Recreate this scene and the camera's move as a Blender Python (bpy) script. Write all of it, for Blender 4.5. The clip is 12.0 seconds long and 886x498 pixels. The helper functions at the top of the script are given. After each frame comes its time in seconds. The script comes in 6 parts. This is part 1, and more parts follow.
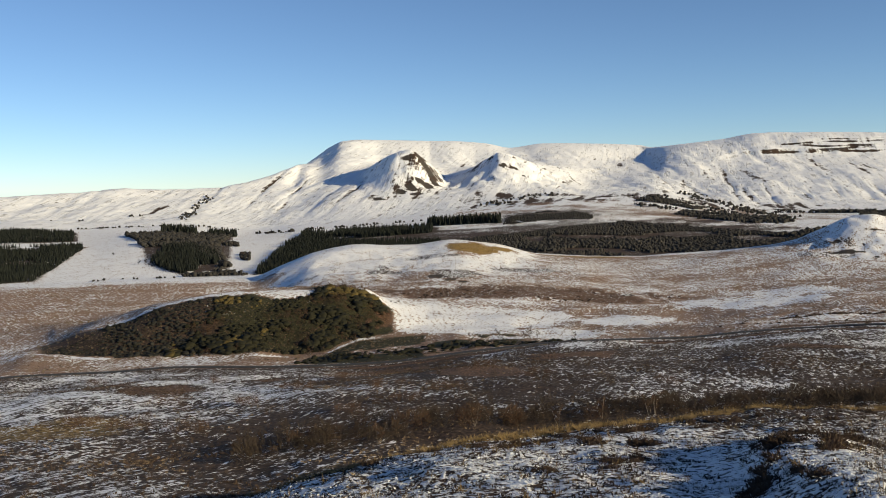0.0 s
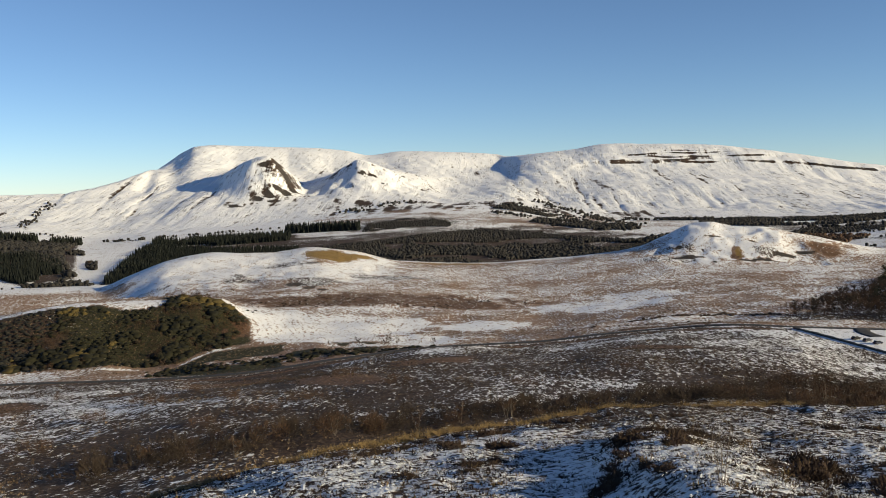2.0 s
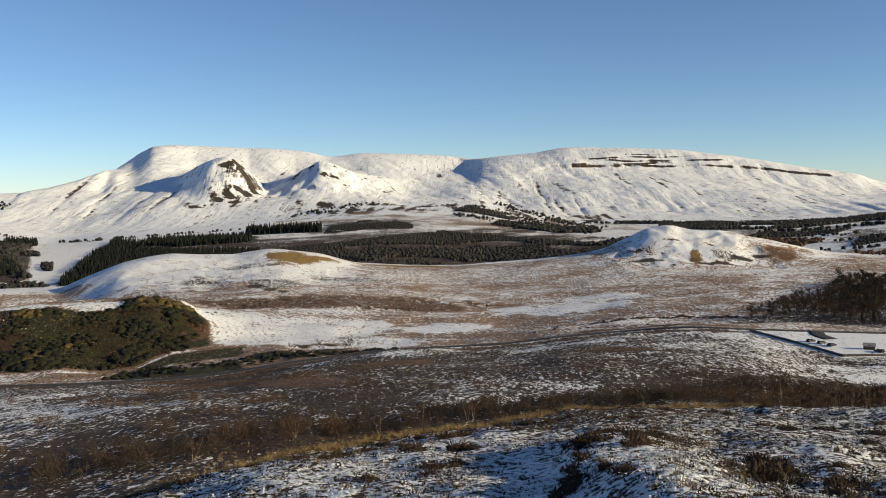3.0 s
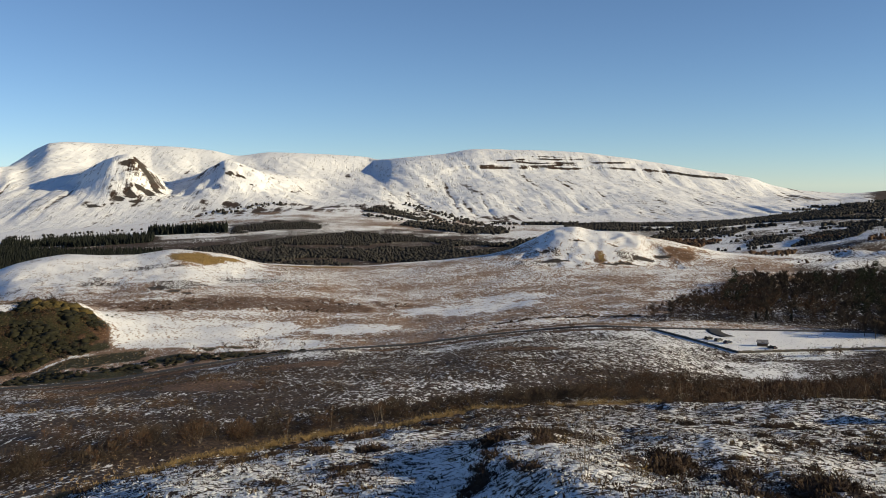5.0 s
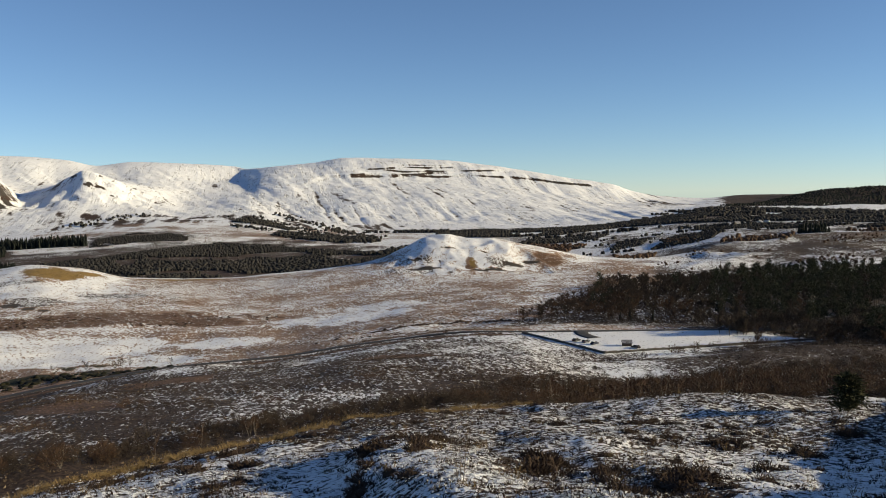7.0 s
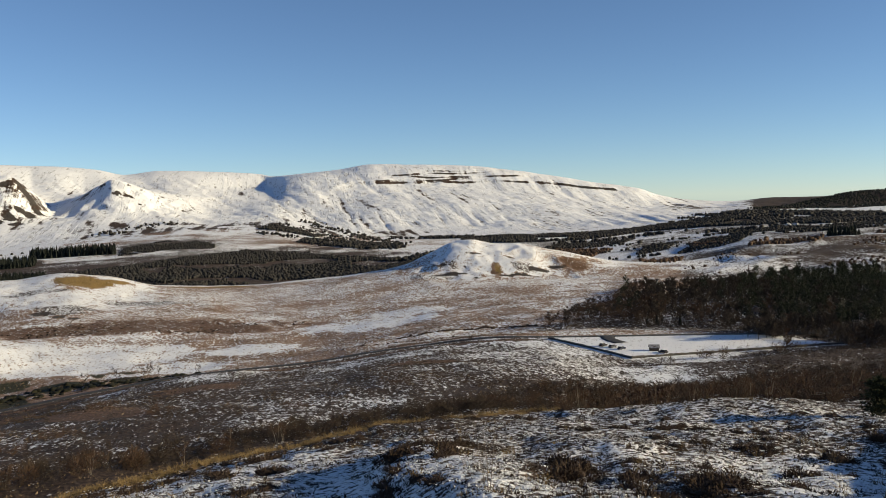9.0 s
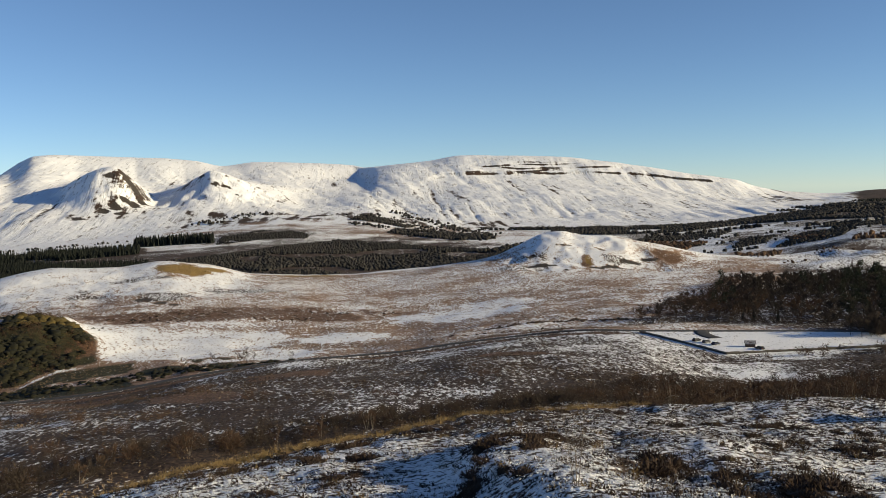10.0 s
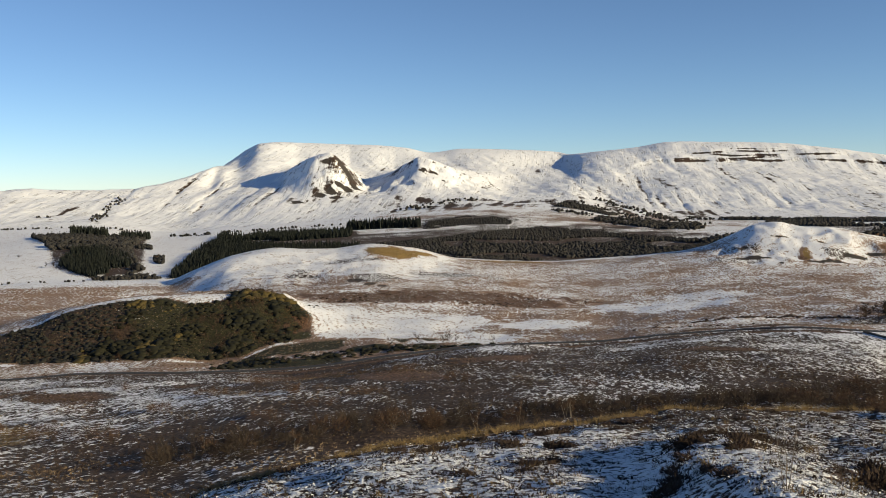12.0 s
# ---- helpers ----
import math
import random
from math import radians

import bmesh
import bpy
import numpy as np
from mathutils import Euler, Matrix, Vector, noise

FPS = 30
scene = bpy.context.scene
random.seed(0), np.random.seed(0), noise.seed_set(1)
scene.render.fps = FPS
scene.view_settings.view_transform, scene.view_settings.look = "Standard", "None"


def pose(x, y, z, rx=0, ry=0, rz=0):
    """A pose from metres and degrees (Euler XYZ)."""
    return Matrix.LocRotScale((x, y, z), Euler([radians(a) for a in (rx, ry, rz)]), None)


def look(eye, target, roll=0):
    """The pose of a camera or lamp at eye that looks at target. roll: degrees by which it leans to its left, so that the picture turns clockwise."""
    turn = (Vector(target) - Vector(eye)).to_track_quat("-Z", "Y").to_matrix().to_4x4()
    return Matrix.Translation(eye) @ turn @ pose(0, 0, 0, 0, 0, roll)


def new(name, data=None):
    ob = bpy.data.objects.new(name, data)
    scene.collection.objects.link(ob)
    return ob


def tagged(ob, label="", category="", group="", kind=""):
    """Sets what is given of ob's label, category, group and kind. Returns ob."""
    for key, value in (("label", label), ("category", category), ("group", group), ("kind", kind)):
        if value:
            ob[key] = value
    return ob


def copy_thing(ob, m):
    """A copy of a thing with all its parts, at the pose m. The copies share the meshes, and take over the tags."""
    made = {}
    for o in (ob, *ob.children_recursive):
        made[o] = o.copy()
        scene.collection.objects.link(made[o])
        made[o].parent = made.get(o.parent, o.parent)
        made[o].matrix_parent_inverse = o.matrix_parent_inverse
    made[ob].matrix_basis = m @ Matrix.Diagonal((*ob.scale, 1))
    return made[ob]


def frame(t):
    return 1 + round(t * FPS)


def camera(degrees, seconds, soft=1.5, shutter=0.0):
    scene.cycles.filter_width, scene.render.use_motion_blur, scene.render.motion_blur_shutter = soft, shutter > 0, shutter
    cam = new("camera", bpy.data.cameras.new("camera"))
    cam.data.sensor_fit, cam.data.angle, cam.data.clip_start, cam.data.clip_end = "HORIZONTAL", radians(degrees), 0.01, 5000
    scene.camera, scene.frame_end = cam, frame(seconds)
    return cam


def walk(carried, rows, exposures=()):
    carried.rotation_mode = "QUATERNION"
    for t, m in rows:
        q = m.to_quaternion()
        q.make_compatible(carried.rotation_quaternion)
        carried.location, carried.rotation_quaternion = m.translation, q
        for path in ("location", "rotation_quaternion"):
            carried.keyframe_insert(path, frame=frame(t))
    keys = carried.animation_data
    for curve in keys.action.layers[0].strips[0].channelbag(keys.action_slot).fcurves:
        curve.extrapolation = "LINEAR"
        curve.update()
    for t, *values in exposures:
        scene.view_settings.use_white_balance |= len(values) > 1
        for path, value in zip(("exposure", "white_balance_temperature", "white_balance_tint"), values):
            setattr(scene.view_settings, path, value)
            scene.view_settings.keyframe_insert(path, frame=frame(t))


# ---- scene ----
# A winter hillside viewpoint over a moor, a valley and snow-covered hills.
# x to the right of the first view, y ahead, z up; bearings are degrees clockwise from y.

# ---- camera and its walk: the camera stays on one spot and turns ----
EYE = Vector((0.0, 0.0, 70.0))


def toward(bearing, rise):
    b, e = radians(bearing), radians(rise)
    return Vector((math.sin(b) * math.cos(e), math.cos(b) * math.cos(e), math.sin(e)))


cam = camera(52.62, 12.0, soft=0.8)
TURNS = [  # seconds, bearing, rise, roll
    (0.0, -0.05, -4.36, -1.42), (0.5, 1.78, -4.59, -1.02), (1.0, 4.85, -4.72, -1.08), (1.5, 6.38, -4.50, -1.07),
    (2.0, 8.96, -4.08, -1.07), (2.5, 10.11, -4.07, -0.95), (3.0, 11.39, -3.97, -0.64), (3.2, 12.34, -3.88, -0.76),
    (5.0, 17.22, -3.97, -0.21), (5.5, 18.59, -4.28, -0.62), (6.0, 20.81, -3.65, -0.21), (6.5, 22.92, -3.84, -0.58), (6.7, 23.92, -3.57, -0.68),
    (7.1, 25.87, -3.52, -0.85), (7.5, 27.57, -3.50, -1.10), (7.9, 28.26, -3.52, -1.34), (8.3, 27.17, -3.55, -1.49), (8.5, 26.01, -3.51, -1.51), (9.0, 23.79, -3.11, -1.34), (9.5, 20.59, -3.38, -1.36),
    (10.0, 18.04, -3.55, -1.19), (10.5, 15.81, -4.34, -0.65), (11.0, 12.55, -5.04, -0.71), (11.5, 8.54, -4.57, -1.12),
    (12.0, 5.11, -4.18, -0.74)]
walk(cam, [(t, look(EYE, EYE + 100 * toward(b, e), r)) for t, b, e, r in TURNS], [(0.0, 0.50, 7300, 10)])

# ---- sky, sun, exposure ----
SUN_BEARING, SUN_RISE = 121.0, 15.5
world = bpy.data.worlds.new("sky")
scene.world = world
world.use_nodes = True
wn = world.node_tree
sky = wn.nodes.new("ShaderNodeTexSky")
sky.sky_type = "NISHITA"
sky.sun_disc = False
sky.sun_elevation, sky.sun_rotation = radians(SUN_RISE), radians(SUN_BEARING)
sky.altitude, sky.air_density, sky.dust_density, sky.ozone_density = 250, 0.66, 0.0, 4.3
wn.links.new(sky.outputs["Color"], wn.nodes["Background"].inputs["Color"])
wn.nodes["Background"].inputs["Strength"].default_value = 0.096

sun_data = bpy.data.lights.new("sun", "SUN")
sun_data.energy, sun_data.angle, sun_data.color = 4.6, radians(0.53), (1.0, 0.885, 0.62)
sun = new("sun", sun_data)
sun.matrix_world = look(toward(SUN_BEARING, SUN_RISE) * 200, (0, 0, 0))


# ---- materials ----
class Nodes:
    """Short hand for building a node material."""

    def __init__(self, name, rough=0.9):
        self.mat = bpy.data.materials.new(name)
        self.mat.use_nodes = True
        self.t = self.mat.node_tree
        self.b = self.t.nodes["Principled BSDF"]
        self.b.inputs["Roughness"].default_value = rough
        self.b.inputs["Specular IOR Level"].default_value = 0.25
        self.pos = self.t.nodes.new("ShaderNodeTexCoord").outputs["Object"]

    def add(self, kind, **links):
        return self.t.nodes.new("ShaderNode" + kind)

    def put(self, socket, value):
        if hasattr(value, "is_linked"):
            self.t.links.new(value, socket)
        elif isinstance(value, tuple) and len(value) == 3 and socket.type == "RGBA":
            socket.default_value = (*value, 1)
        else:
            socket.default_value = value

    def noise(self, scale, detail=3.0, rough=0.55, where=None, stretch=None):
        n = self.add("TexNoise")
        n.inputs["Scale"].default_value, n.inputs["Detail"].default_value = scale, detail
        n.inputs["Roughness"].default_value = rough
        src = where or self.pos
        if stretch:
            m = self.add("Mapping")
            m.inputs["Scale"].default_value = stretch
            self.put(m.inputs["Vector"], src)
            src = m.outputs["Vector"]
        self.put(n.inputs["Vector"], src)
        return n.outputs["Fac"]

    def math(self, op, a, b=0.0, c=0.0):
        n = self.add("Math")
        n.operation = op
        for s, v in zip(n.inputs, (a, b, c)):
            self.put(s, v)
        return n.outputs[0]

    def ramp(self, v, lo, hi, a=0.0, b=1.0):
        n = self.add("MapRange")
        n.interpolation_type = "SMOOTHSTEP"
        for k, x in (("Value", v), ("From Min", lo), ("From Max", hi), ("To Min", a), ("To Max", b)):
            self.put(n.inputs[k], x)
        return n.outputs["Result"]

    def mix(self, f, a, b):
        n = self.add("Mix")
        n.data_type = "RGBA"
        self.put(n.inputs["Factor"], f)
        self.put(n.inputs[6], a)
        self.put(n.inputs[7], b)
        return n.outputs[2]

    def attr(self, name):
        n = self.add("Attribute")
        n.attribute_name = name
        s = self.add("SeparateColor")
        self.put(s.inputs[0], n.outputs["Color"])
        return s.outputs[0], s.outputs[1], s.outputs[2]

    def bump(self, height, strength, distance):
        n = self.add("Bump")
        n.inputs["Strength"].default_value, n.inputs["Distance"].default_value = strength, distance
        self.put(n.inputs["Height"], height)
        self.put(self.b.inputs["Normal"], n.outputs["Normal"])

    def done(self, colour, rough=None):
        self.put(self.b.inputs["Base Color"], colour)
        if rough is not None:
            self.put(self.b.inputs["Roughness"], rough)
        return self.mat


def ground_material():
    """Winter moor: pale grass, heather, straw, bog and rock under a broken cover of snow."""
    g = Nodes("winter_ground", 0.95)
    snow, heath, straw = g.attr("cover")
    green, bog, rock = g.attr("cover_b")

    def total(*weighted):
        out = 0.0
        for value, weight in weighted:
            out = g.math("MULTIPLY_ADD", value, weight, out)
        return out

    def drawn_out(turn, y, z):
        """Places turned about the upright, then drawn out along one way."""
        a, b = g.add("Mapping"), g.add("Mapping")
        a.inputs["Rotation"].default_value = (0, 0, radians(turn))
        b.inputs["Scale"].default_value = (1.0, y, z)
        g.put(a.inputs["Vector"], g.pos)
        g.put(b.inputs["Vector"], a.outputs["Vector"])
        return b.outputs["Vector"]

    down, runs = drawn_out(10, 0.62, 1.0), drawn_out(13, 0.07, 0.12)  # lines down the slopes
    fine, mid, wide = g.noise(3.6, 4, 0.65, down), g.noise(1.5, 4, 0.62, down), g.noise(0.03, 5, 0.6)
    broad, tuft, speck = g.noise(0.13, 6, 0.72, down), g.noise(2.9, 3, 0.6), g.noise(9.0, 2, 0.6)
    clump = g.noise(0.75, 4, 0.62, drawn_out(14, 0.30, 1.0))
    rills = g.noise(0.036, 4, 0.58, runs)
    reach = g.add("VectorMath")
    reach.operation = "LENGTH"
    g.put(reach.inputs[0], g.pos)
    hilly = g.ramp(reach.outputs["Value"], 2300, 2700)  # the open hills
    pasture = g.ramp(reach.outputs["Value"], 420, 600)  # past the road
    open_moor = g.ramp(reach.outputs["Value"], 70, 130)  # below the near slope
    grass = g.mix(g.ramp(fine, 0.35, 0.65), (0.15, 0.088, 0.060), (0.33, 0.222, 0.158))
    dark = g.mix(g.ramp(mid, 0.35, 0.65), (0.018, 0.011, 0.008), (0.075, 0.047, 0.034))
    gold = g.mix(g.ramp(mid, 0.35, 0.65), (0.13, 0.078, 0.020), (0.32, 0.205, 0.070))
    peat = g.mix(g.ramp(mid, 0.35, 0.65), (0.050, 0.026, 0.016), (0.175, 0.098, 0.058))
    scrub = g.mix(g.ramp(mid, 0.4, 0.62), (0.012, 0.014, 0.006), (0.05, 0.045, 0.018))
    stone = g.mix(g.ramp(mid, 0.35, 0.65), (0.022, 0.020, 0.019), (0.075, 0.064, 0.056))
    blend = total((mid, 0.4), (clump, 0.35), (broad, 0.25))

    def over(base, top, weight, width=0.08):
        edge = g.math("SUBTRACT", 0.78, g.math("MULTIPLY", weight, 0.56))
        return g.mix(g.ramp(blend, g.math("SUBTRACT", edge, width), g.math("ADD", edge, width)), base, top)

    c = over(grass, dark, heath)
    c = over(c, gold, straw)
    c = over(c, peat, bog)
    c = over(c, scrub, green)
    edge = g.math("SUBTRACT", 0.80, g.math("MULTIPLY", rock, 0.50))
    bare_rock = g.ramp(total((broad, 0.55), (rills, 0.45)), g.math("SUBTRACT", edge, 0.06), g.math("ADD", edge, 0.06))
    c = g.mix(bare_rock, c, stone)
    close = total((tuft, 0.62), (speck, 0.26), (broad, 0.12))
    moor = total((fine, 0.06), (mid, 0.36), (clump, 0.36), (broad, 0.10), (wide, 0.12))
    sward = total((clump, 0.52), (mid, 0.18), (broad, 0.16), (wide, 0.14))
    large = total((rills, 0.50), (broad, 0.20), (wide, 0.30))
    zones = (g.math("SUBTRACT", 1.0, open_moor), g.math("SUBTRACT", open_moor, pasture), g.math("SUBTRACT", pasture, hilly), hilly)
    patch = total(*zip((close, moor, sward, large), zones))
    patch = g.math("MULTIPLY_ADD", g.math("SUBTRACT", patch, 0.5), total((1.0, 2.6), (hilly, -1.3)), 0.5)
    edge = g.math("SUBTRACT", 0.86, g.math("MULTIPLY", snow, 0.56))
    blur = total((0.07, 1.0), (pasture, -0.02))
    lies = g.ramp(patch, g.math("SUBTRACT", edge, blur), g.math("ADD", edge, blur))
    lies = g.math("MULTIPLY", g.math("SUBTRACT", 1.0, bare_rock), lies)
    thread = g.ramp(g.math("ABSOLUTE", g.math("SUBTRACT", rills, 0.5)), 0.0, 0.03, 1.0, 0.0)  # runnels down the hills
    thread = g.math("MULTIPLY", g.math("MULTIPLY", thread, hilly), g.ramp(wide, 0.42, 0.62))
    lies = g.math("MULTIPLY", lies, g.math("SUBTRACT", 1.0, g.math("MULTIPLY", thread, 0.5)))
    white = g.mix(g.ramp(mid, 0.3, 0.7), (0.72, 0.74, 0.78), (0.81, 0.82, 0.84))
    c = g.mix(lies, c, white)
    rise = total((total((tuft, 0.26), (speck, 0.07)), zones[0]), (total((mid, 0.30), (broad, 0.5)), zones[1]), (total((broad, 0.35), (wide, 0.9)), zones[2]))
    rise = total((rise, 1.0), (total((rills, 2.2), (wide, 4.0), (thread, -0.8)), hilly), (bare_rock, 0.8))
    g.bump(g.math("MULTIPLY_ADD", lies, 0.05, rise), 1.0, 1.0)
    return g.done(c)


def plain_material(name, a, b, rough=0.7, scale=2.0, metal=0.0, bump=0.0):
    """A surface in two close tones of one colour, with fine grain."""
    g = Nodes(name, rough)
    g.b.inputs["Metallic"].default_value = metal
    n = g.math("ADD", g.math("MULTIPLY", g.noise(scale, 4), 0.6), g.math("MULTIPLY", g.noise(scale * 9, 3), 0.4))
    if bump:
        g.bump(n, 0.6, bump)
    return g.done(g.mix(g.ramp(n, 0.35, 0.65), a, b))


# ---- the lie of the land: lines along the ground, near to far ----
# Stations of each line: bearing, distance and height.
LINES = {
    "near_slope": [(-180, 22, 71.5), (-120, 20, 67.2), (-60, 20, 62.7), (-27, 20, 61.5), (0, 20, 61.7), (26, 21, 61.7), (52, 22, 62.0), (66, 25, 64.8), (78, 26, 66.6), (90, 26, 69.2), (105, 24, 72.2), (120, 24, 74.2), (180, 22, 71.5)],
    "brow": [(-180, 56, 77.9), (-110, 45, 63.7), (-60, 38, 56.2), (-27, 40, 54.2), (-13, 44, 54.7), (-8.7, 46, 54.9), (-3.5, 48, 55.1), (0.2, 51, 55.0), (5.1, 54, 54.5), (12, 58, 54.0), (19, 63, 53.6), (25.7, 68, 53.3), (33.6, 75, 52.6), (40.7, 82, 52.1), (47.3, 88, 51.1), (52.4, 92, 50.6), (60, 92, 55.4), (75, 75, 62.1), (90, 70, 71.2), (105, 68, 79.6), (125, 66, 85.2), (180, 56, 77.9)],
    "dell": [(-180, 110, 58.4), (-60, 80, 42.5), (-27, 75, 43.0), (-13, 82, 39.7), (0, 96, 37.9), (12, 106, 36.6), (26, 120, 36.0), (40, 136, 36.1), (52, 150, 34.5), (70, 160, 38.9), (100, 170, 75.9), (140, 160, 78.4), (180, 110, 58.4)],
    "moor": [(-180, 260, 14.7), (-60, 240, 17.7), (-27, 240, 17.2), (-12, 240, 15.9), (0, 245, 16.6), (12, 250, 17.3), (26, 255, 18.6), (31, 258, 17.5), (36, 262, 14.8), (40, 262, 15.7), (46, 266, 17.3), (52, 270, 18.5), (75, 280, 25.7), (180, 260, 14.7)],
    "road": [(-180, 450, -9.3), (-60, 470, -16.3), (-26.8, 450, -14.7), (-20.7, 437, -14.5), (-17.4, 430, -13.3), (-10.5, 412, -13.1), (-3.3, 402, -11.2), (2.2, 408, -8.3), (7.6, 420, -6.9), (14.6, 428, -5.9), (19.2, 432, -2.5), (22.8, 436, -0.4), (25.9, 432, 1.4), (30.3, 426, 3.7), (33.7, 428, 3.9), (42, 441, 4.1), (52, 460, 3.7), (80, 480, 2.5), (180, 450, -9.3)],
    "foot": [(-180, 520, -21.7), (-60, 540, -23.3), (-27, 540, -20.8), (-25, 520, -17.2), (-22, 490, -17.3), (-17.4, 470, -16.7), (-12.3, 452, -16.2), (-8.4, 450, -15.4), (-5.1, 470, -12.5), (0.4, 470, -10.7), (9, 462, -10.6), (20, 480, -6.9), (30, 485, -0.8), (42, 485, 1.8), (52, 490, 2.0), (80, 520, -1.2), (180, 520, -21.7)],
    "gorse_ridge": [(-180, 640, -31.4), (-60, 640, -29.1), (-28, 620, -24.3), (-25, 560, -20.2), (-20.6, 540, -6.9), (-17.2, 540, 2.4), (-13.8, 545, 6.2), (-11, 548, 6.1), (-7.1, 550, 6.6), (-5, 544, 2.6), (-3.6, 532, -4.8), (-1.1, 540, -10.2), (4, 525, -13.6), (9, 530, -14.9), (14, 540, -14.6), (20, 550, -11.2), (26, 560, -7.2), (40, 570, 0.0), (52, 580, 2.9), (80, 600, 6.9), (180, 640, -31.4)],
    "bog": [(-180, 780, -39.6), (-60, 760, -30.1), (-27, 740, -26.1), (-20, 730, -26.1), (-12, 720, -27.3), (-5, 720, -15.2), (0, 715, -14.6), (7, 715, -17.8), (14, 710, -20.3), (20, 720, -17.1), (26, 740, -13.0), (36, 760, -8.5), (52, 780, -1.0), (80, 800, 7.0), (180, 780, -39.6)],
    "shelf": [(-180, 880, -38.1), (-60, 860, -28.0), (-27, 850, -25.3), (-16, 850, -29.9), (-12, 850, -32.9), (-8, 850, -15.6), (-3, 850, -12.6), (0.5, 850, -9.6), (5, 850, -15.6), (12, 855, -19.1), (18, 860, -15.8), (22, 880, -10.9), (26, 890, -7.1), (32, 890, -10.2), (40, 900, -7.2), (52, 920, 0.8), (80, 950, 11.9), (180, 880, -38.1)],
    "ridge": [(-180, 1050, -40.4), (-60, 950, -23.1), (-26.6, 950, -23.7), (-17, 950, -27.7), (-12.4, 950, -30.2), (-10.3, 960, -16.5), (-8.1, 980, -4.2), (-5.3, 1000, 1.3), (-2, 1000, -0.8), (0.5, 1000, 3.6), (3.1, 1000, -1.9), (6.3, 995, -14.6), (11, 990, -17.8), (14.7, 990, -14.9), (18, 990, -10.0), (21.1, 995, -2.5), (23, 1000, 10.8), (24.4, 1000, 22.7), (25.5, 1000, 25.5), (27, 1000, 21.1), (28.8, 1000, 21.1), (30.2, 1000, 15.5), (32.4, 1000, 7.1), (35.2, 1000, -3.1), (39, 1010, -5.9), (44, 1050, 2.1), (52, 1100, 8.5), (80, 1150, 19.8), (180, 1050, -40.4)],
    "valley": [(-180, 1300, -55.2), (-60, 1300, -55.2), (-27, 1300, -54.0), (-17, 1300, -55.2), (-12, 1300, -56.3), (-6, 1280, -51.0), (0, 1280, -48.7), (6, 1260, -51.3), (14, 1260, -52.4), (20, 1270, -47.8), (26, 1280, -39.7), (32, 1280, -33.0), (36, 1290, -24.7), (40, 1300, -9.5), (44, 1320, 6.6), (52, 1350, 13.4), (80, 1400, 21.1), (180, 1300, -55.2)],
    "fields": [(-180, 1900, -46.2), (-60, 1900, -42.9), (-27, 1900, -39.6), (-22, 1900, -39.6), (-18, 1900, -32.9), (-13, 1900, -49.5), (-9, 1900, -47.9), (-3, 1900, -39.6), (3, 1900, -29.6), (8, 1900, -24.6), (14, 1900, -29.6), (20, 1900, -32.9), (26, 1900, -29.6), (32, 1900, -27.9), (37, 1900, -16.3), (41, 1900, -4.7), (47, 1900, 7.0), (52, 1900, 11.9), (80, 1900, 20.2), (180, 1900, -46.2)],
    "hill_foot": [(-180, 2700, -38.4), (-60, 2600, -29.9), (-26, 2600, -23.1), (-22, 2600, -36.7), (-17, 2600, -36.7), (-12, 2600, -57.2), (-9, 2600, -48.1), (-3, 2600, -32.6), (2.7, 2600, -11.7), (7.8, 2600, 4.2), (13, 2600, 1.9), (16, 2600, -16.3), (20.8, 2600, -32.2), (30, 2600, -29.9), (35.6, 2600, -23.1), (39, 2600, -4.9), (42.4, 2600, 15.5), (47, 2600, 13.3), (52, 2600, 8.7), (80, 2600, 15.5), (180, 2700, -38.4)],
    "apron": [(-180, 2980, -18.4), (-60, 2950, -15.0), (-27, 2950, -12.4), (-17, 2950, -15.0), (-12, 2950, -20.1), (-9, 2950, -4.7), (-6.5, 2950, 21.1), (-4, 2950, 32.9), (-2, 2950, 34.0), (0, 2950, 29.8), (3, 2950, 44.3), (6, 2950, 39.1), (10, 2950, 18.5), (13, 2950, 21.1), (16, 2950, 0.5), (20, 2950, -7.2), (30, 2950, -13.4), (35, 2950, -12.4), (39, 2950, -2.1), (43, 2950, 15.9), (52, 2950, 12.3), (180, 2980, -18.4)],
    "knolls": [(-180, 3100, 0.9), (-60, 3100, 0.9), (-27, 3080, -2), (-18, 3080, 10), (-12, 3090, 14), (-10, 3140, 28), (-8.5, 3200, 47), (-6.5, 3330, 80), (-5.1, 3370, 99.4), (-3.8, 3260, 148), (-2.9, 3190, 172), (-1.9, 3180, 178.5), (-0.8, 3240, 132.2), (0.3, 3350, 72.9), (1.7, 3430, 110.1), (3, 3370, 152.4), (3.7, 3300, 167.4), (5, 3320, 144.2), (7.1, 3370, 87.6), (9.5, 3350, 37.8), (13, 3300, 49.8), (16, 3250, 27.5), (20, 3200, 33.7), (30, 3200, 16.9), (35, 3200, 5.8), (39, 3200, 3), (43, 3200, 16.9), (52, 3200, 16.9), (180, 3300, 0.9)],
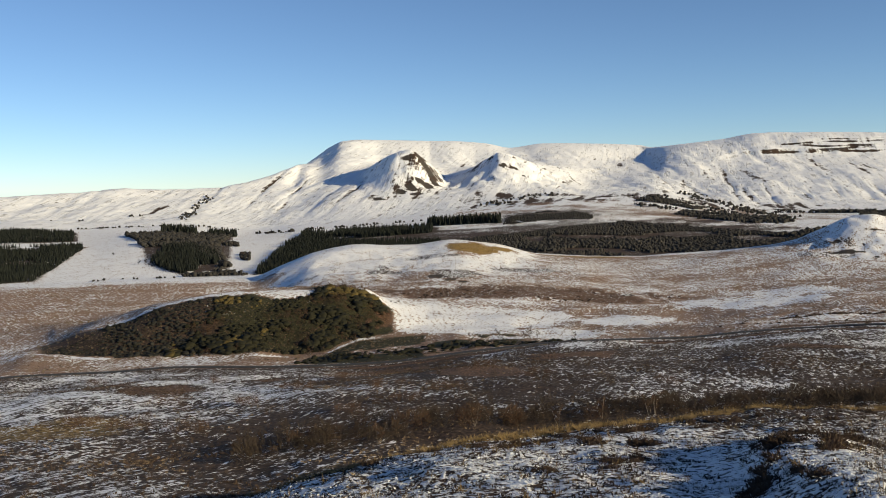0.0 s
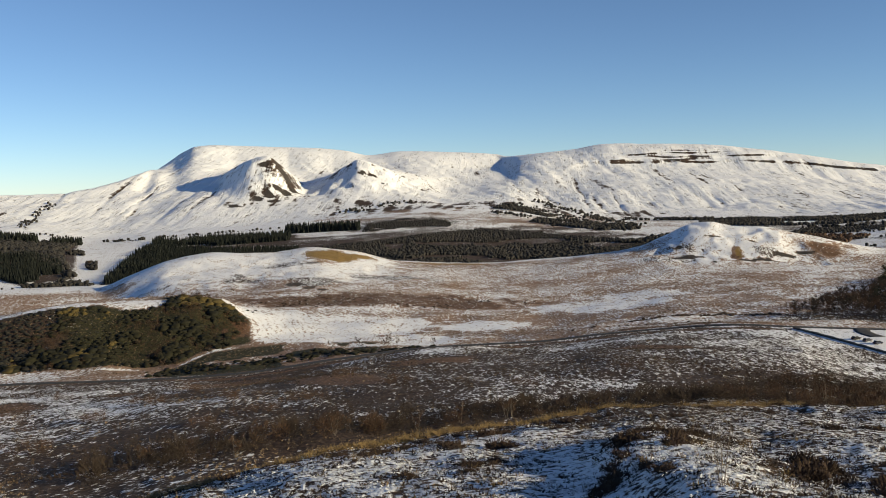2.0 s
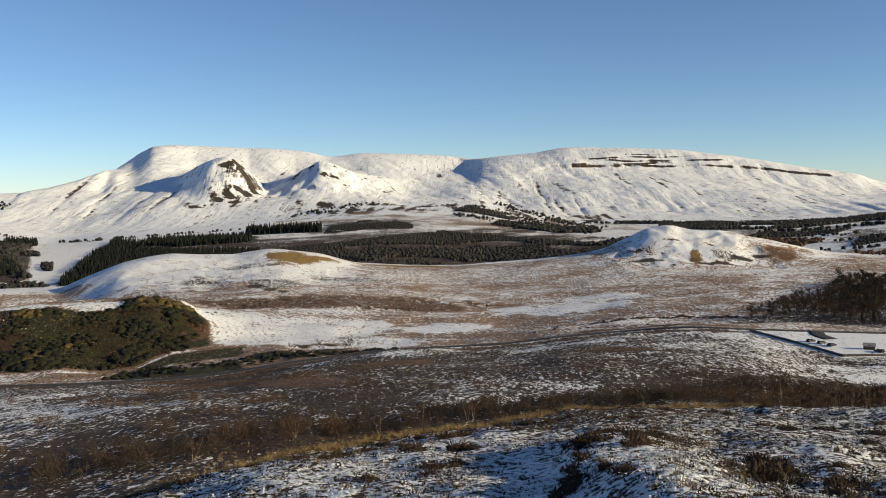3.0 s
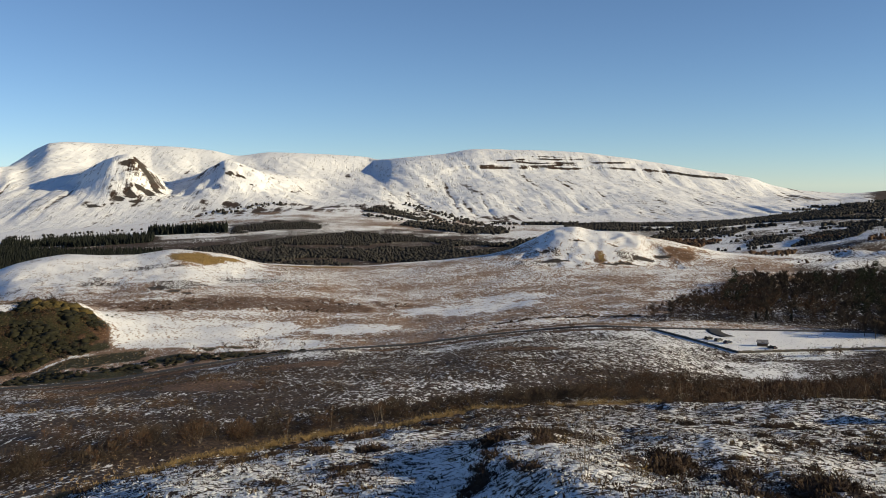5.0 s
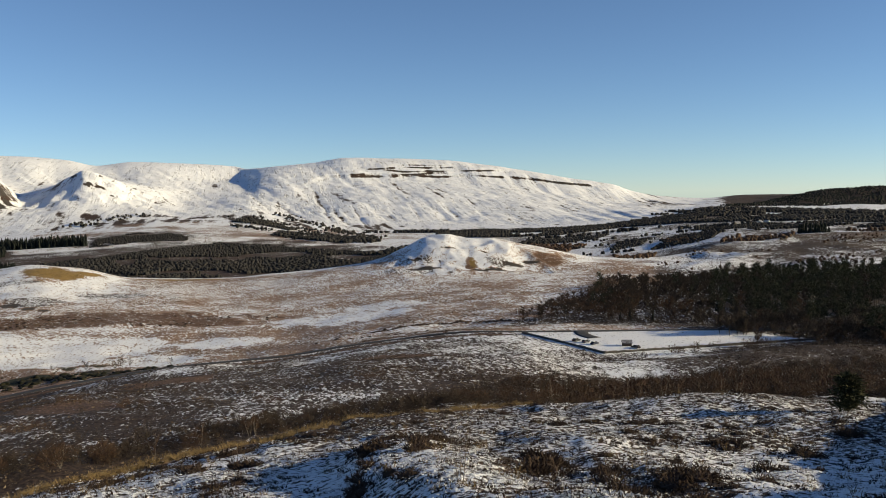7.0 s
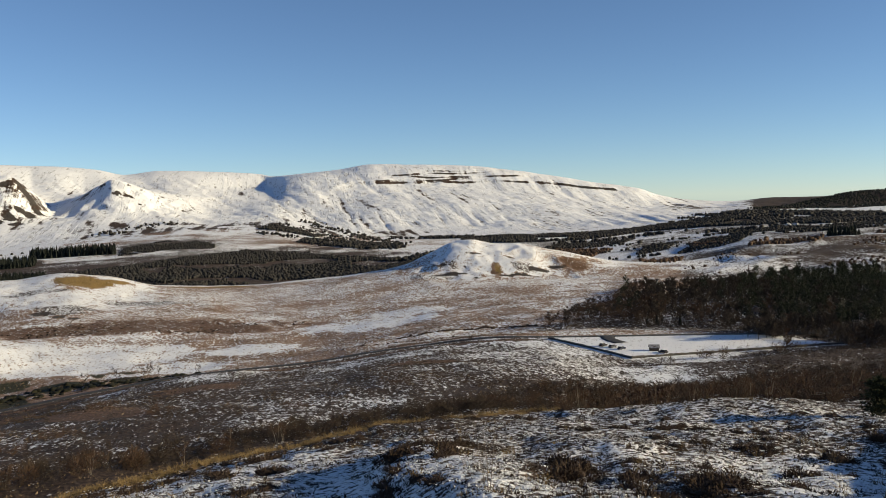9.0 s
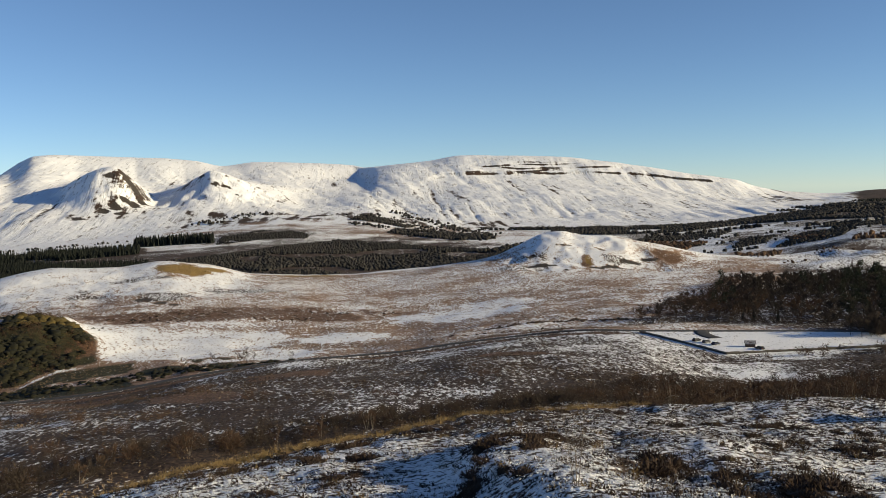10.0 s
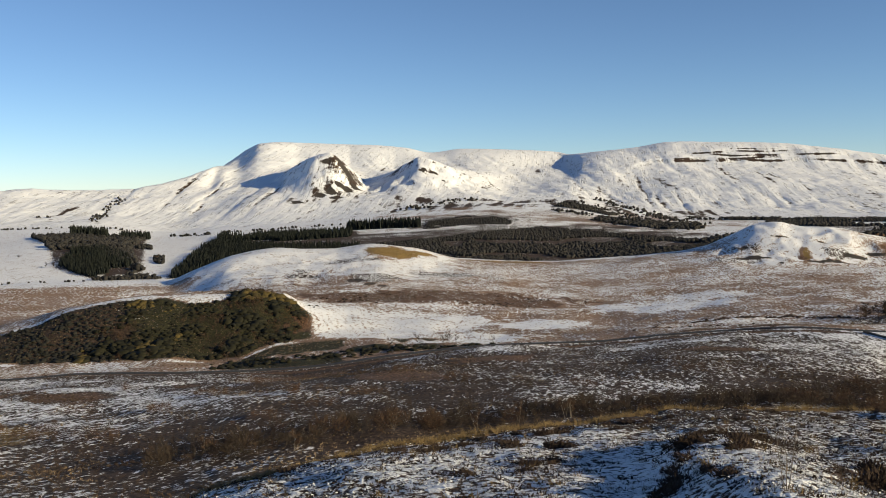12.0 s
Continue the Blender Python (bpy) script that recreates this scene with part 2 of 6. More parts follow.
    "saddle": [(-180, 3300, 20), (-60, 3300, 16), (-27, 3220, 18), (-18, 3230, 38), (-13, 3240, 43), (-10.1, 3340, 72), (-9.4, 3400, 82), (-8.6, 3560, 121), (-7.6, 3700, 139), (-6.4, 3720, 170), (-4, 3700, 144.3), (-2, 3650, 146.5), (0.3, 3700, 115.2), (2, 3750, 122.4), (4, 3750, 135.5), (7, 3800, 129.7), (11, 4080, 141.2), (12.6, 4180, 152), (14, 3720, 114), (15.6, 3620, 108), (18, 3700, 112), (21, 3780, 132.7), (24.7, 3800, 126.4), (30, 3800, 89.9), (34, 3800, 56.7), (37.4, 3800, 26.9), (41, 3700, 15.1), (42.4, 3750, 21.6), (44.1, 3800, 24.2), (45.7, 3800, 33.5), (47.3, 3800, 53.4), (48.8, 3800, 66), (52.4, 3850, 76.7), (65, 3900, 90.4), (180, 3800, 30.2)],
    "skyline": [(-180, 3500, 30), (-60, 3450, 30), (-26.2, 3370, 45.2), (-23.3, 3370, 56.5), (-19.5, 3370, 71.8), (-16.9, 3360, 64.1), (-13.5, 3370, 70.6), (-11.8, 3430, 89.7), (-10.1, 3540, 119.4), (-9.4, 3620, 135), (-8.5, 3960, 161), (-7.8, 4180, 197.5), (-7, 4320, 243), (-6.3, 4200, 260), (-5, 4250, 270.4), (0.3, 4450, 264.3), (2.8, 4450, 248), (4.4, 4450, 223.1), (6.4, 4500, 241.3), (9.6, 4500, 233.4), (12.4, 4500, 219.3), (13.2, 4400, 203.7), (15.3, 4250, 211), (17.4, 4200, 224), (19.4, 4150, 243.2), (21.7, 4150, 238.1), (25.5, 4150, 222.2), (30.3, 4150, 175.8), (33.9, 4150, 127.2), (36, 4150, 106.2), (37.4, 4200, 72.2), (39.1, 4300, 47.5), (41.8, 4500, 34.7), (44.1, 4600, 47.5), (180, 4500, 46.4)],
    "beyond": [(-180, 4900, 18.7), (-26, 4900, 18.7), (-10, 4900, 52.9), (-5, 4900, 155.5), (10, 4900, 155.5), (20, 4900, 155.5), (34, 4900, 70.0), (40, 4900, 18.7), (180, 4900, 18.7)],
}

ORDER = list(LINES)
CLEAR = (-34.0, 60.0)  # bearings in which the land is laid out finely
bearings = np.concatenate([np.arange(-180, CLEAR[0], 2.0), np.arange(CLEAR[0], CLEAR[1], 0.13), np.arange(CLEAR[1], 179.9, 2.0)])


def smooth_curve(x, xs, ys):
    """A monotone cubic through the stations."""
    h, d = np.diff(xs), np.diff(ys) / np.diff(xs)
    m = np.concatenate([[d[0]], np.where(d[:-1] * d[1:] > 0, 2 * d[:-1] * d[1:] / (d[:-1] + d[1:] + 1e-12 * np.sign(d[:-1] + d[1:] + 1e-30)), 0), [d[-1]]])
    i = np.clip(np.searchsorted(xs, x, side="right") - 1, 0, len(h) - 1)
    t = (x - xs[i]) / h[i]
    return ((2 * t**3 - 3 * t**2 + 1) * ys[i] + (t**3 - 2 * t**2 + t) * h[i] * m[i]
            + (3 * t**2 - 2 * t**3) * ys[i + 1] + (t**3 - t**2) * h[i] * m[i + 1])


def hash2(ix, iy, seed):
    v = np.sin(ix * 127.1 + iy * 311.7 + seed * 74.7) * 43758.5453
    return v - np.floor(v)


def lumps(x, y, size, seed=0):
    """Smooth value noise, -1 to 1."""
    x, y = x / size, y / size
    ix, iy = np.floor(x), np.floor(y)
    u, v = x - ix, y - iy
    u, v = u * u * u * (u * (6 * u - 15) + 10), v * v * v * (v * (6 * v - 15) + 10)
    a, b = hash2(ix, iy, seed), hash2(ix + 1, iy, seed)
    c, d = hash2(ix, iy + 1, seed), hash2(ix + 1, iy + 1, seed)
    return 2 * (a + (b - a) * u + (c - a) * v + (a - b - c + d) * u * v) - 1


def rough_land(x, y, size, octaves, seed=0):
    total, amp = 0, 1.0
    for k in range(octaves):
        total = total + amp * lumps(x + 17.3 * k, y - 9.1 * k, size / 2**k, seed + k)
        amp *= 0.5
    return total


def step(v, lo, hi):
    t = np.clip((v - lo) / (hi - lo), 0, 1)
    return t * t * (3 - 2 * t)


# strips between the lines, and how many rows each takes
SPLITS = [8, 90, 18, 32, 38, 14, 26, 20, 14, 24, 12, 22, 20, 18, 30, 34, 56, 5]
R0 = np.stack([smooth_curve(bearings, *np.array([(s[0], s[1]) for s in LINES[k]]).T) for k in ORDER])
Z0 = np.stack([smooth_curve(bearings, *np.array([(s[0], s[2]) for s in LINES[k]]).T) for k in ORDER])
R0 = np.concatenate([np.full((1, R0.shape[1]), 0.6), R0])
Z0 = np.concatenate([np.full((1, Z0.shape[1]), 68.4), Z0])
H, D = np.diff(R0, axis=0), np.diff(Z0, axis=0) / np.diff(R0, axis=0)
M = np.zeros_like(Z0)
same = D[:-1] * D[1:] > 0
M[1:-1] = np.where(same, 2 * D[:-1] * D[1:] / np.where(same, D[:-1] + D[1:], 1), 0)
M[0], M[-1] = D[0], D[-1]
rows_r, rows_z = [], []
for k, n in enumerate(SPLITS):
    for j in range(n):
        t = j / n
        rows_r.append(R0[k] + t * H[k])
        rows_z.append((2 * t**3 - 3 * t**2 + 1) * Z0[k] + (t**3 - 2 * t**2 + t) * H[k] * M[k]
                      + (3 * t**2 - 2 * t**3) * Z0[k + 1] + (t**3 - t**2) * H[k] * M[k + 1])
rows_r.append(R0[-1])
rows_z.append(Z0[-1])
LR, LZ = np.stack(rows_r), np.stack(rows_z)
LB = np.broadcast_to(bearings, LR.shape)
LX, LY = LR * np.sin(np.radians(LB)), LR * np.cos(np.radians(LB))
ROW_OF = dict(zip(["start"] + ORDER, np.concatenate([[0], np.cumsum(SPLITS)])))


def at(bearing, distance):
    return distance * math.sin(radians(bearing)), distance * math.cos(radians(bearing))


def band(v, lo, hi, soft):
    return step(v, lo - soft, lo + soft) * (1 - step(v, hi - soft, hi + soft))


# small relief, growing with distance
fade = step(LR, 3, 25)
LZ = LZ + fade * (0.16 * rough_land(LX, LY, 2.4, 3, 1) * step(-LR, -160, -90)
                  + 0.55 * rough_land(LX, LY, 16, 3, 5) * step(LR, 20, 60) * step(-LR, -900, -500)
                  + 1.1 * rough_land(LX, LY, 55, 3, 9) * step(LR, 120, 300) * step(-LR, -1900, -900)
                  + (5.0 * rough_land(LX, LY, 240, 4, 13) + 2.5 * (0.4 - np.abs(rough_land(LX, LY, 90, 3, 15)))) * step(LR, 2500, 3000) * step(-LR, -4300, -3900))
LZ = LZ + band(LB, -5.5, 8, 0.8) * band(LR, 3020, 3320, 50) * 9.0 * (0.35 - np.abs(rough_land(LX, LY, 70, 3, 19)))
LZ = LZ + (band(LB, 21.5, 34, 1.2) * band(LR, 890, 1010, 25) + 0.5 * band(LB, -10, 8, 2) * band(LR, 760, 960, 40)) * 2.4 * (0.3 - np.abs(rough_land(LX, LY, 24, 3, 23)))
LZ = LZ + step(LB, 36, 39) * band(LR, 930, 1450, 70) * 5.0 * (0.3 - np.abs(rough_land(LX, LY, 110, 3, 25)))
# a bank across the near slope, steep on its left
bank_y = np.array([16.0, 19.0, 25.0, 30.0, 36.0, 42.0, 48.0])
bank_off = LX - np.interp(LY, bank_y, np.array([11.0, 10.6, 11.2, 12.2, 13.8, 16.4, 20.5]))
bank_tall = np.interp(LY, bank_y, np.array([0.9, 1.1, 1.1, 0.95, 0.75, 0.35, 0.0])) * step(LY, 8, 16)
lift = bank_tall * np.where(bank_off < 0, np.exp(-(bank_off / 1.7) ** 2), np.exp(-(bank_off / 5.0) ** 2))
lift = lift + 0.55 * step(LY, 12, 20) * (1 - step(LY, 34, 46)) * np.exp(-((bank_off - 9.5) / 3.2) ** 2)
LZ = LZ + lift * (1 + 0.25 * rough_land(LX, LY, 5, 2, 21))
# drainage lines and rock terraces on the far hills
high = step(LR, 2650, 3000) * (1 - step(LR - 0.35 * (R0[-2] - R0[-3]) - R0[-3], 0, 250))
across = np.radians(LB) * 3500 + 0.25 * (LR - 3000) * np.where(LB < -3, -1.6, 1.1)
cuts = 1 - np.abs(lumps(across, LR / 9, 85, 41)) * 1.6 + 0.5 * (1 - np.abs(lumps(across, LR / 8, 38, 42)) * 1.6)
LZ = LZ - high * (1.5 + 1.2 * step(LB, -11, -8)) * np.clip(cuts, 0, 2) * (0.5 + step(rough_land(LX, LY, 400, 2, 44), -0.5, 0.6))
gully = np.zeros(LR.shape)
for stations in (((17.1, 3640), (17.5, 3449), (17.9, 3164), (18.3, 2890)), ((18.5, 3200), (18.9, 2987), (19.5, 2760)), ((19.7, 3240), (20.1, 3009), (20.6, 2800)),
                 ((13.5, 3500), (14.3, 3250)), ((15.0, 3420), (15.5, 3230), (16.8, 2950)), ((21.6, 3180), (22.4, 2960)), ((23.4, 3200), (24.2, 2980)), ((25.6, 3240), (26.5, 2960)), ((27.8, 3150), (28.6, 2940)),
                 ((-9.5, 3600), (-12.5, 3000)), ((-8.0, 3500), (-10.5, 2950)), ((-13, 3500), (-16, 2900)), ((7.0, 3700), (8.5, 3380), (9.5, 3250))):
    lane_b = np.interp(LR, [q[1] for q in stations][::-1], [q[0] for q in stations][::-1])
    off = np.radians(LB - lane_b) * LR + 7 * lumps(LX, LY, 60, 49)
    gully = np.maximum(gully, np.exp(-(off / 8.0) ** 2) * band(LR, stations[-1][1], stations[0][1], 110))
LZ = LZ - 2.8 * gully
scarp = smooth_curve(np.clip(bearings, 14, 38), np.array([14, 17.5, 20, 24, 28.5, 31, 34, 38.0]), np.array([140, 150, 150, 152, 147, 130, 106, 60.0]))
cliffs = np.zeros(LR.shape)
for lift, tall, lo, hi in ((0, 7, 17.6, 35.0), (13, 4, 19.5, 26.0), (25, 5, 21.5, 29.5), (36, 4, 20.5, 27.0), (48, 4, 22.5, 26.5)):
    on = band(LB, lo, hi, 0.4) * step(LR, 3300, 3500) * (1 - step(LR, 4250, 4300))
    edge = scarp[None, :] + lift + 5 * lumps(LX, LY, 120, 47 + lift)
    d = LZ - edge
    LZ = LZ + on * tall * (step(d, -3, 3) - 0.5) * np.exp(-(d / 45) ** 2)
    cliffs = np.maximum(cliffs, on * np.exp(-(d / 2.8) ** 2) * (0.45 + 0.5 * step(lumps(LX, LY, 70, 53 + lift), -0.4, 0.4)))

# the road keeps its even grade
grade = np.exp(-((LR - R0[5]) / 7.0) ** 4) * band(LB, -60, 60, 3)
LZ = LZ * (1 - grade) + (Z0[5] + (LR - R0[5]) * 0.0) * grade
# the level car park beside the road
PARK = [at(30.3, 423), at(35.6, 369), at(47.9, 420), at(43.0, 441)]
PARK_Z = 4.0


def inside(px, py, poly, margin):
    """1 within the convex outline, 0 beyond the margin."""
    cx, cy = np.mean([p[0] for p in poly]), np.mean([p[1] for p in poly])
    far = np.full(np.shape(px), -1e9)
    for (x1, y1), (x2, y2) in zip(poly, poly[1:] + poly[:1]):
        nx, ny = y2 - y1, x1 - x2
        l = math.hypot(nx, ny)
        s = -1 if (cx - x1) * nx + (cy - y1) * ny > 0 else 1
        far = np.maximum(far, s * ((px - x1) * nx + (py - y1) * ny) / l)
    return 1 - step(far, 0.0, margin)


flat = inside(LX, LY, PARK, 48.0)
LZ = LZ * (1 - flat) + PARK_Z * flat


def ground(x, y):
    """The height of the land at a place."""
    b, r = math.degrees(math.atan2(x, y)), math.hypot(x, y)
    i = int(np.clip(np.searchsorted(bearings, b) - 1, 0, len(bearings) - 2))
    f = (b - bearings[i]) / (bearings[i + 1] - bearings[i])
    return float((1 - f) * np.interp(r, LR[:, i], LZ[:, i]) + f * np.interp(r, LR[:, i + 1], LZ[:, i + 1]))


def ground_many(xy):
    """The height of the land at many places."""
    b, r = np.degrees(np.arctan2(xy[:, 0], xy[:, 1])), np.hypot(xy[:, 0], xy[:, 1])
    i = np.clip(np.searchsorted(bearings, b) - 1, 0, len(bearings) - 2)
    f = (b - bearings[i]) / (bearings[i + 1] - bearings[i])
    z = np.zeros(len(xy))
    for k in np.unique(i):
        m = i == k
        z[m] = (1 - f[m]) * np.interp(r[m], LR[:, k], LZ[:, k]) + f[m] * np.interp(r[m], LR[:, k + 1], LZ[:, k + 1])
    return z


# ---- what covers the land ----
along_r = np.gradient(LZ, axis=0) / np.gradient(LR, axis=0)
turn = np.gradient(np.radians(LB), axis=1)
across_r = (np.gradient(LZ, axis=1) - along_r * np.gradient(LR, axis=1)) / (LR * np.maximum(turn, 1e-6))
steep = np.hypot(along_r, across_r)
blot = rough_land(LX, LY, 70, 4, 31)
fleck = rough_land(LX, LY, 18, 3, 37)
grit = rough_land(LX, LY, 6, 2, 39)
streak = rough_land(across, LR / 5, 60, 3, 61)
row = np.broadcast_to(np.arange(LR.shape[0])[:, None], LR.shape) * 1.0
snow, heath = np.full(LR.shape, 0.5), np.full(LR.shape, 0.3)
straw, green, bog, rock = (np.zeros(LR.shape) for _ in range(4))


def past(name, by=0):
    """1 beyond a line of the land, 0 before it."""
    return step(row, ROW_OF[name] + by - 2, ROW_OF[name] + by + 2)


def between(a, b):
    return past(a) * (1 - past(b))


def blob(b, r, wide, deep, rag=0.35, soft=0.35):
    """A ragged patch round a bearing and distance."""
    d = np.hypot((LB - b) / wide, (LR - r) / deep) + 1.3 * rag * (0.5 * blot + 0.35 * fleck + 0.25 * grit)
    return 1 - step(d, 0.95 - soft, 0.95 + soft)


def lay(what, value, mask):
    what[...] = what * (1 - mask) + value * mask


# the near slope: snow caught in low heather
near = 1 - past("brow")
lay(snow, 0.62, near)
lay(heath, 0.85, near)
snow += near * (0.16 * rough_land(LX, LY, 8, 3, 71))
lay(snow, 0.32, near * blob(14, 62, 26, 6))
lay(snow, 0.56, near * blob(44, 58, 16, 16))
lay(snow, 0.82, near * blob(48, 30, 9, 12, 0.3))
# fuller snow brightens this patch in place of stronger sun on it
lay(snow, 0.76, near * blob(10, 38, 8, 14, 0.4))
lay(snow, 0.74, near * blob(26, 32, 6, 8, 0.4))
lay(snow, 0.85, near * blob(16.5, 30, 4, 6, 0.3))
lay(snow, 0.62, near * blob(36, 30, 6, 5, 0.4))
lay(snow, 0.30, near * blob(31.4, 33, 2.4, 3))
lay(snow, 0.30, near * blob(40.5, 28, 3, 3))
lay(snow, 0.62, near * blob(39, 58, 4, 5))
verge = step(LR - R0[2] + 1.2 * fleck, -1.6, -0.5) * (1 - step(LR - R0[2], 0.5, 1.5)) * band(LB, -12, 31, 2)
lay(straw, 0.8, verge)
lay(heath, 0.0, verge)
lay(snow, 0.12, verge)
# the moor down to the road
moor = between("brow", "road")
lay(snow, 0.45, moor)
lay(heath, 0.85, moor)
snow += moor * (0.20 * blot + 0.16 * fleck)
lay(heath, 0.95, moor * blob(12, 300, 14, 90))
lay(snow, 0.43, moor * blob(12, 300, 14, 95))
for b, r, w, d, s in ((-15, 200, 4, 30, 0.52), (-23, 290, 5, 30, 0.42), (-8, 250, 5, 30, 0.50), (31, 340, 4, 40, 0.62), (28, 300, 4, 30, 0.56),
                      (-12, 350, 8, 40, 0.48), (16, 200, 5, 25, 0.54), (38, 340, 3, 25, 0.44)):
    lay(snow, s, moor * blob(b, r, w, d, 0.5))
lay(snow, 0.30, moor * blob(47, 350, 9, 85, 0.4))
lay(heath, 0.75, moor * blob(-17, 240, 14, 120, 0.5))
lay(snow, 0.50, moor * blob(-17, 240, 14, 120, 0.5))
snow += moor * blob(-17, 240, 14, 120, 0.5) * (0.16 * blot + 0.14 * fleck)
lay(bog, 0.55, moor * blob(-18.5, 232, 3.5, 22, 0.6))
lay(snow, 0.60, moor * blob(-15.0, 186, 2.6, 12, 0.7))
lay(snow, 0.52, moor * blob(-12.4, 198, 2.6, 12, 0.7))
lay(snow, 0.50, moor * blob(-23.5, 355, 2.0, 20, 0.7))
for b, r, w, d in ((-18, 262, 3.6, 44), (-21, 300, 3, 22), (-4, 365, 2.6, 20), (-11, 300, 2, 18), (8, 330, 3, 20), (22, 330, 3, 18), (2, 250, 3, 16)):
    lay(bog, 0.8, moor * blob(b, r, w, d, 0.6))
    lay(snow, 0.2, moor * blob(b, r, w, d, 0.6))
lay(straw, 0.6, moor * blob(-25, 180, 6, 22, 0.6))
lay(bog, 0.7, moor * blob(-6, 340, 3.0, 30, 0.6))
# pasture between road and ridge
past_road = between("road", "ridge")
lay(snow, 0.50, past_road)
lay(heath, 0.15, past_road)
snow += past_road * (0.14 * blot + 0.12 * fleck)
lay(heath, 0.0, past_road * blob(-20, 780, 9, 240, 0.1))
lay(straw, 0.30, past_road * blob(-16, 900, 6, 80, 0.4))
lay(snow, 0.42, past_road * blob(-22, 780, 9, 240, 0.1))
for b, r, w, d, s in ((1.5, 535, 5.8, 60, 0.86), (-2, 560, 3, 66, 0.88), (6, 470, 4.2, 22, 0.84), (11.6, 535, 2.6, 22, 0.85), (18.5, 635, 4.6, 40, 0.86),
                      (21.5, 690, 3.2, 22, 0.82), (-6.5, 900, 4.5, 100, 0.92), (1, 890, 7, 110, 0.88), (-1, 970, 8, 40, 0.92), (-9, 950, 2.5, 40, 0.95),
                      (26.8, 950, 5.4, 75, 0.93), (25, 990, 3, 40, 0.95), (33, 975, 3, 30, 0.8), (11, 880, 7, 60, 0.62), (22, 800, 4, 40, 0.62), (31, 870, 4, 40, 0.7)):
    lay(snow, s, past_road * blob(b, r, w, d, 0.4, 0.12))
mire = past_road * blob(4.8, 668, 10.5, 50, 0.5, 0.12)
lay(snow, 0.30, mire)
lay(bog, 0.9, mire)
lay(bog, 0.5, past_road * blob(16, 640, 4, 30, 0.7))
ochre = np.maximum(blob(1.9, 950, 1.7, 40, 0.45), blob(3.7, 962, 1.0, 16, 0.4))
lay(straw, 1.0, ochre)
lay(snow, 0.02, ochre)
lay(straw, 0.9, blob(9, 985, 3, 12, 0.3))
lay(snow, 0.1, blob(9, 985, 3, 12, 0.3))
lay(straw, 0.7, blob(27.3, 918, 0.35, 26, 0.9))
lay(bog, 0.6, blob(27.0, 908, 0.5, 14, 0.9))
lay(snow, 0.1, blob(27.2, 915, 0.45, 28, 0.9))
face = blob(32.2, 958, 1.5, 28, 0.9)
lay(bog, 0.8, face)
lay(straw, 0.5, face)
lay(snow, 0.2, face)
for b, r, w, d in ((-4.5, 830, 3.0, 40), (0.5, 800, 2.0, 26), (5.5, 840, 3.0, 30), (-1.0, 900, 1.5, 20), (24.5, 935, 1.6, 20), (28.8, 925, 1.5, 16), (22.5, 905, 2.0, 18)):
    lay(snow, 0.60, past_road * blob(b, r, w, d, 0.9))
    lay(heath, 0.9, past_road * blob(b, r, w, d, 0.9))
ledges = np.maximum.reduce([blob(b, r, w, d, 0.6, 0.2) for b, r, w, d in ((26.2, 886, 0.9, 5), (27.6, 900, 0.7, 5), (24.2, 908, 1.1, 4), (25.3, 925, 0.8, 4), (28.9, 905, 1.2, 4), (29.9, 925, 0.7, 5), (25.9, 955, 0.9, 4), (28.0, 948, 0.8, 4), (31.0, 938, 0.8, 5), (23.6, 935, 0.6, 4))])
rock = np.maximum(rock, 0.95 * ledges)
lay(snow, 0.4, ledges)
# a small dark notch below the ridge, in the rock tone with little snow
notch = np.maximum(blob(-0.6, 782, 0.5, 8, 0.5, 0.2), np.maximum(blob(0.3, 758, 0.7, 7, 0.5, 0.2), blob(1.2, 740, 0.4, 6, 0.5, 0.2)))
rock = np.maximum(rock, 0.9 * notch)
lay(snow, 0.25, notch)
furrow = np.sin(2 * math.pi * (0.99 * LX + 0.13 * LY + 1.5 * fleck) / 4.6)
snow += 0.13 * furrow * past_road * blob(-22, 780, 9, 240, 0.1)
snow += 0.16 * np.minimum(furrow, 0.3) * past_road * blob(-1.2, 520, 2.2, 34, 0.3)
# the hillock of gorse beside the road
whin = band(LB, -24.6, -3.4, 0.6) * step(LR - R0[6], 1, 12) * (1 - step(LR - R0[7] + 6 * fleck, -6, 8))
lay(green, 1.0, whin)
lay(snow, 0.03, whin)
lay(heath, 0.9, whin)
lay(green, 0.35, whin * band(LB, -26, -13.5, 1.5))
lay(snow, 0.26, whin * band(LB, -26, -12.5, 1.5) * step(fleck, 0.0, 0.5))
crest = np.maximum.reduce([blob(-10.2, 538, 2.0, 10, 0.3), blob(-13.8, 547, 3.0, 7, 0.3), blob(-17.2, 543, 2.4, 6, 0.3), blob(-20, 541, 1.6, 4, 0.4)])
lay(snow, 0.85, crest)
lay(green, 0.0, crest)
lay(heath, 0.3, crest)
bracken_bank = blob(-4.3, 512, 0.7, 20, 0.8) * step(fleck, -0.6, 0.2)
lay(bog, 0.95, bracken_bank)
lay(green, 0.0, bracken_bank)
lay(straw, 0.8, blob(-6.6, 545, 1.3, 12, 0.4))
lay(green, 0.8, between("road", "foot") * band(LB, -9, 5, 1) * step(fleck, -0.3, 0.1))
lay(snow, 0.12, between("road", "foot") * band(LB, -9, 5, 1) * step(fleck, -0.3, 0.1))
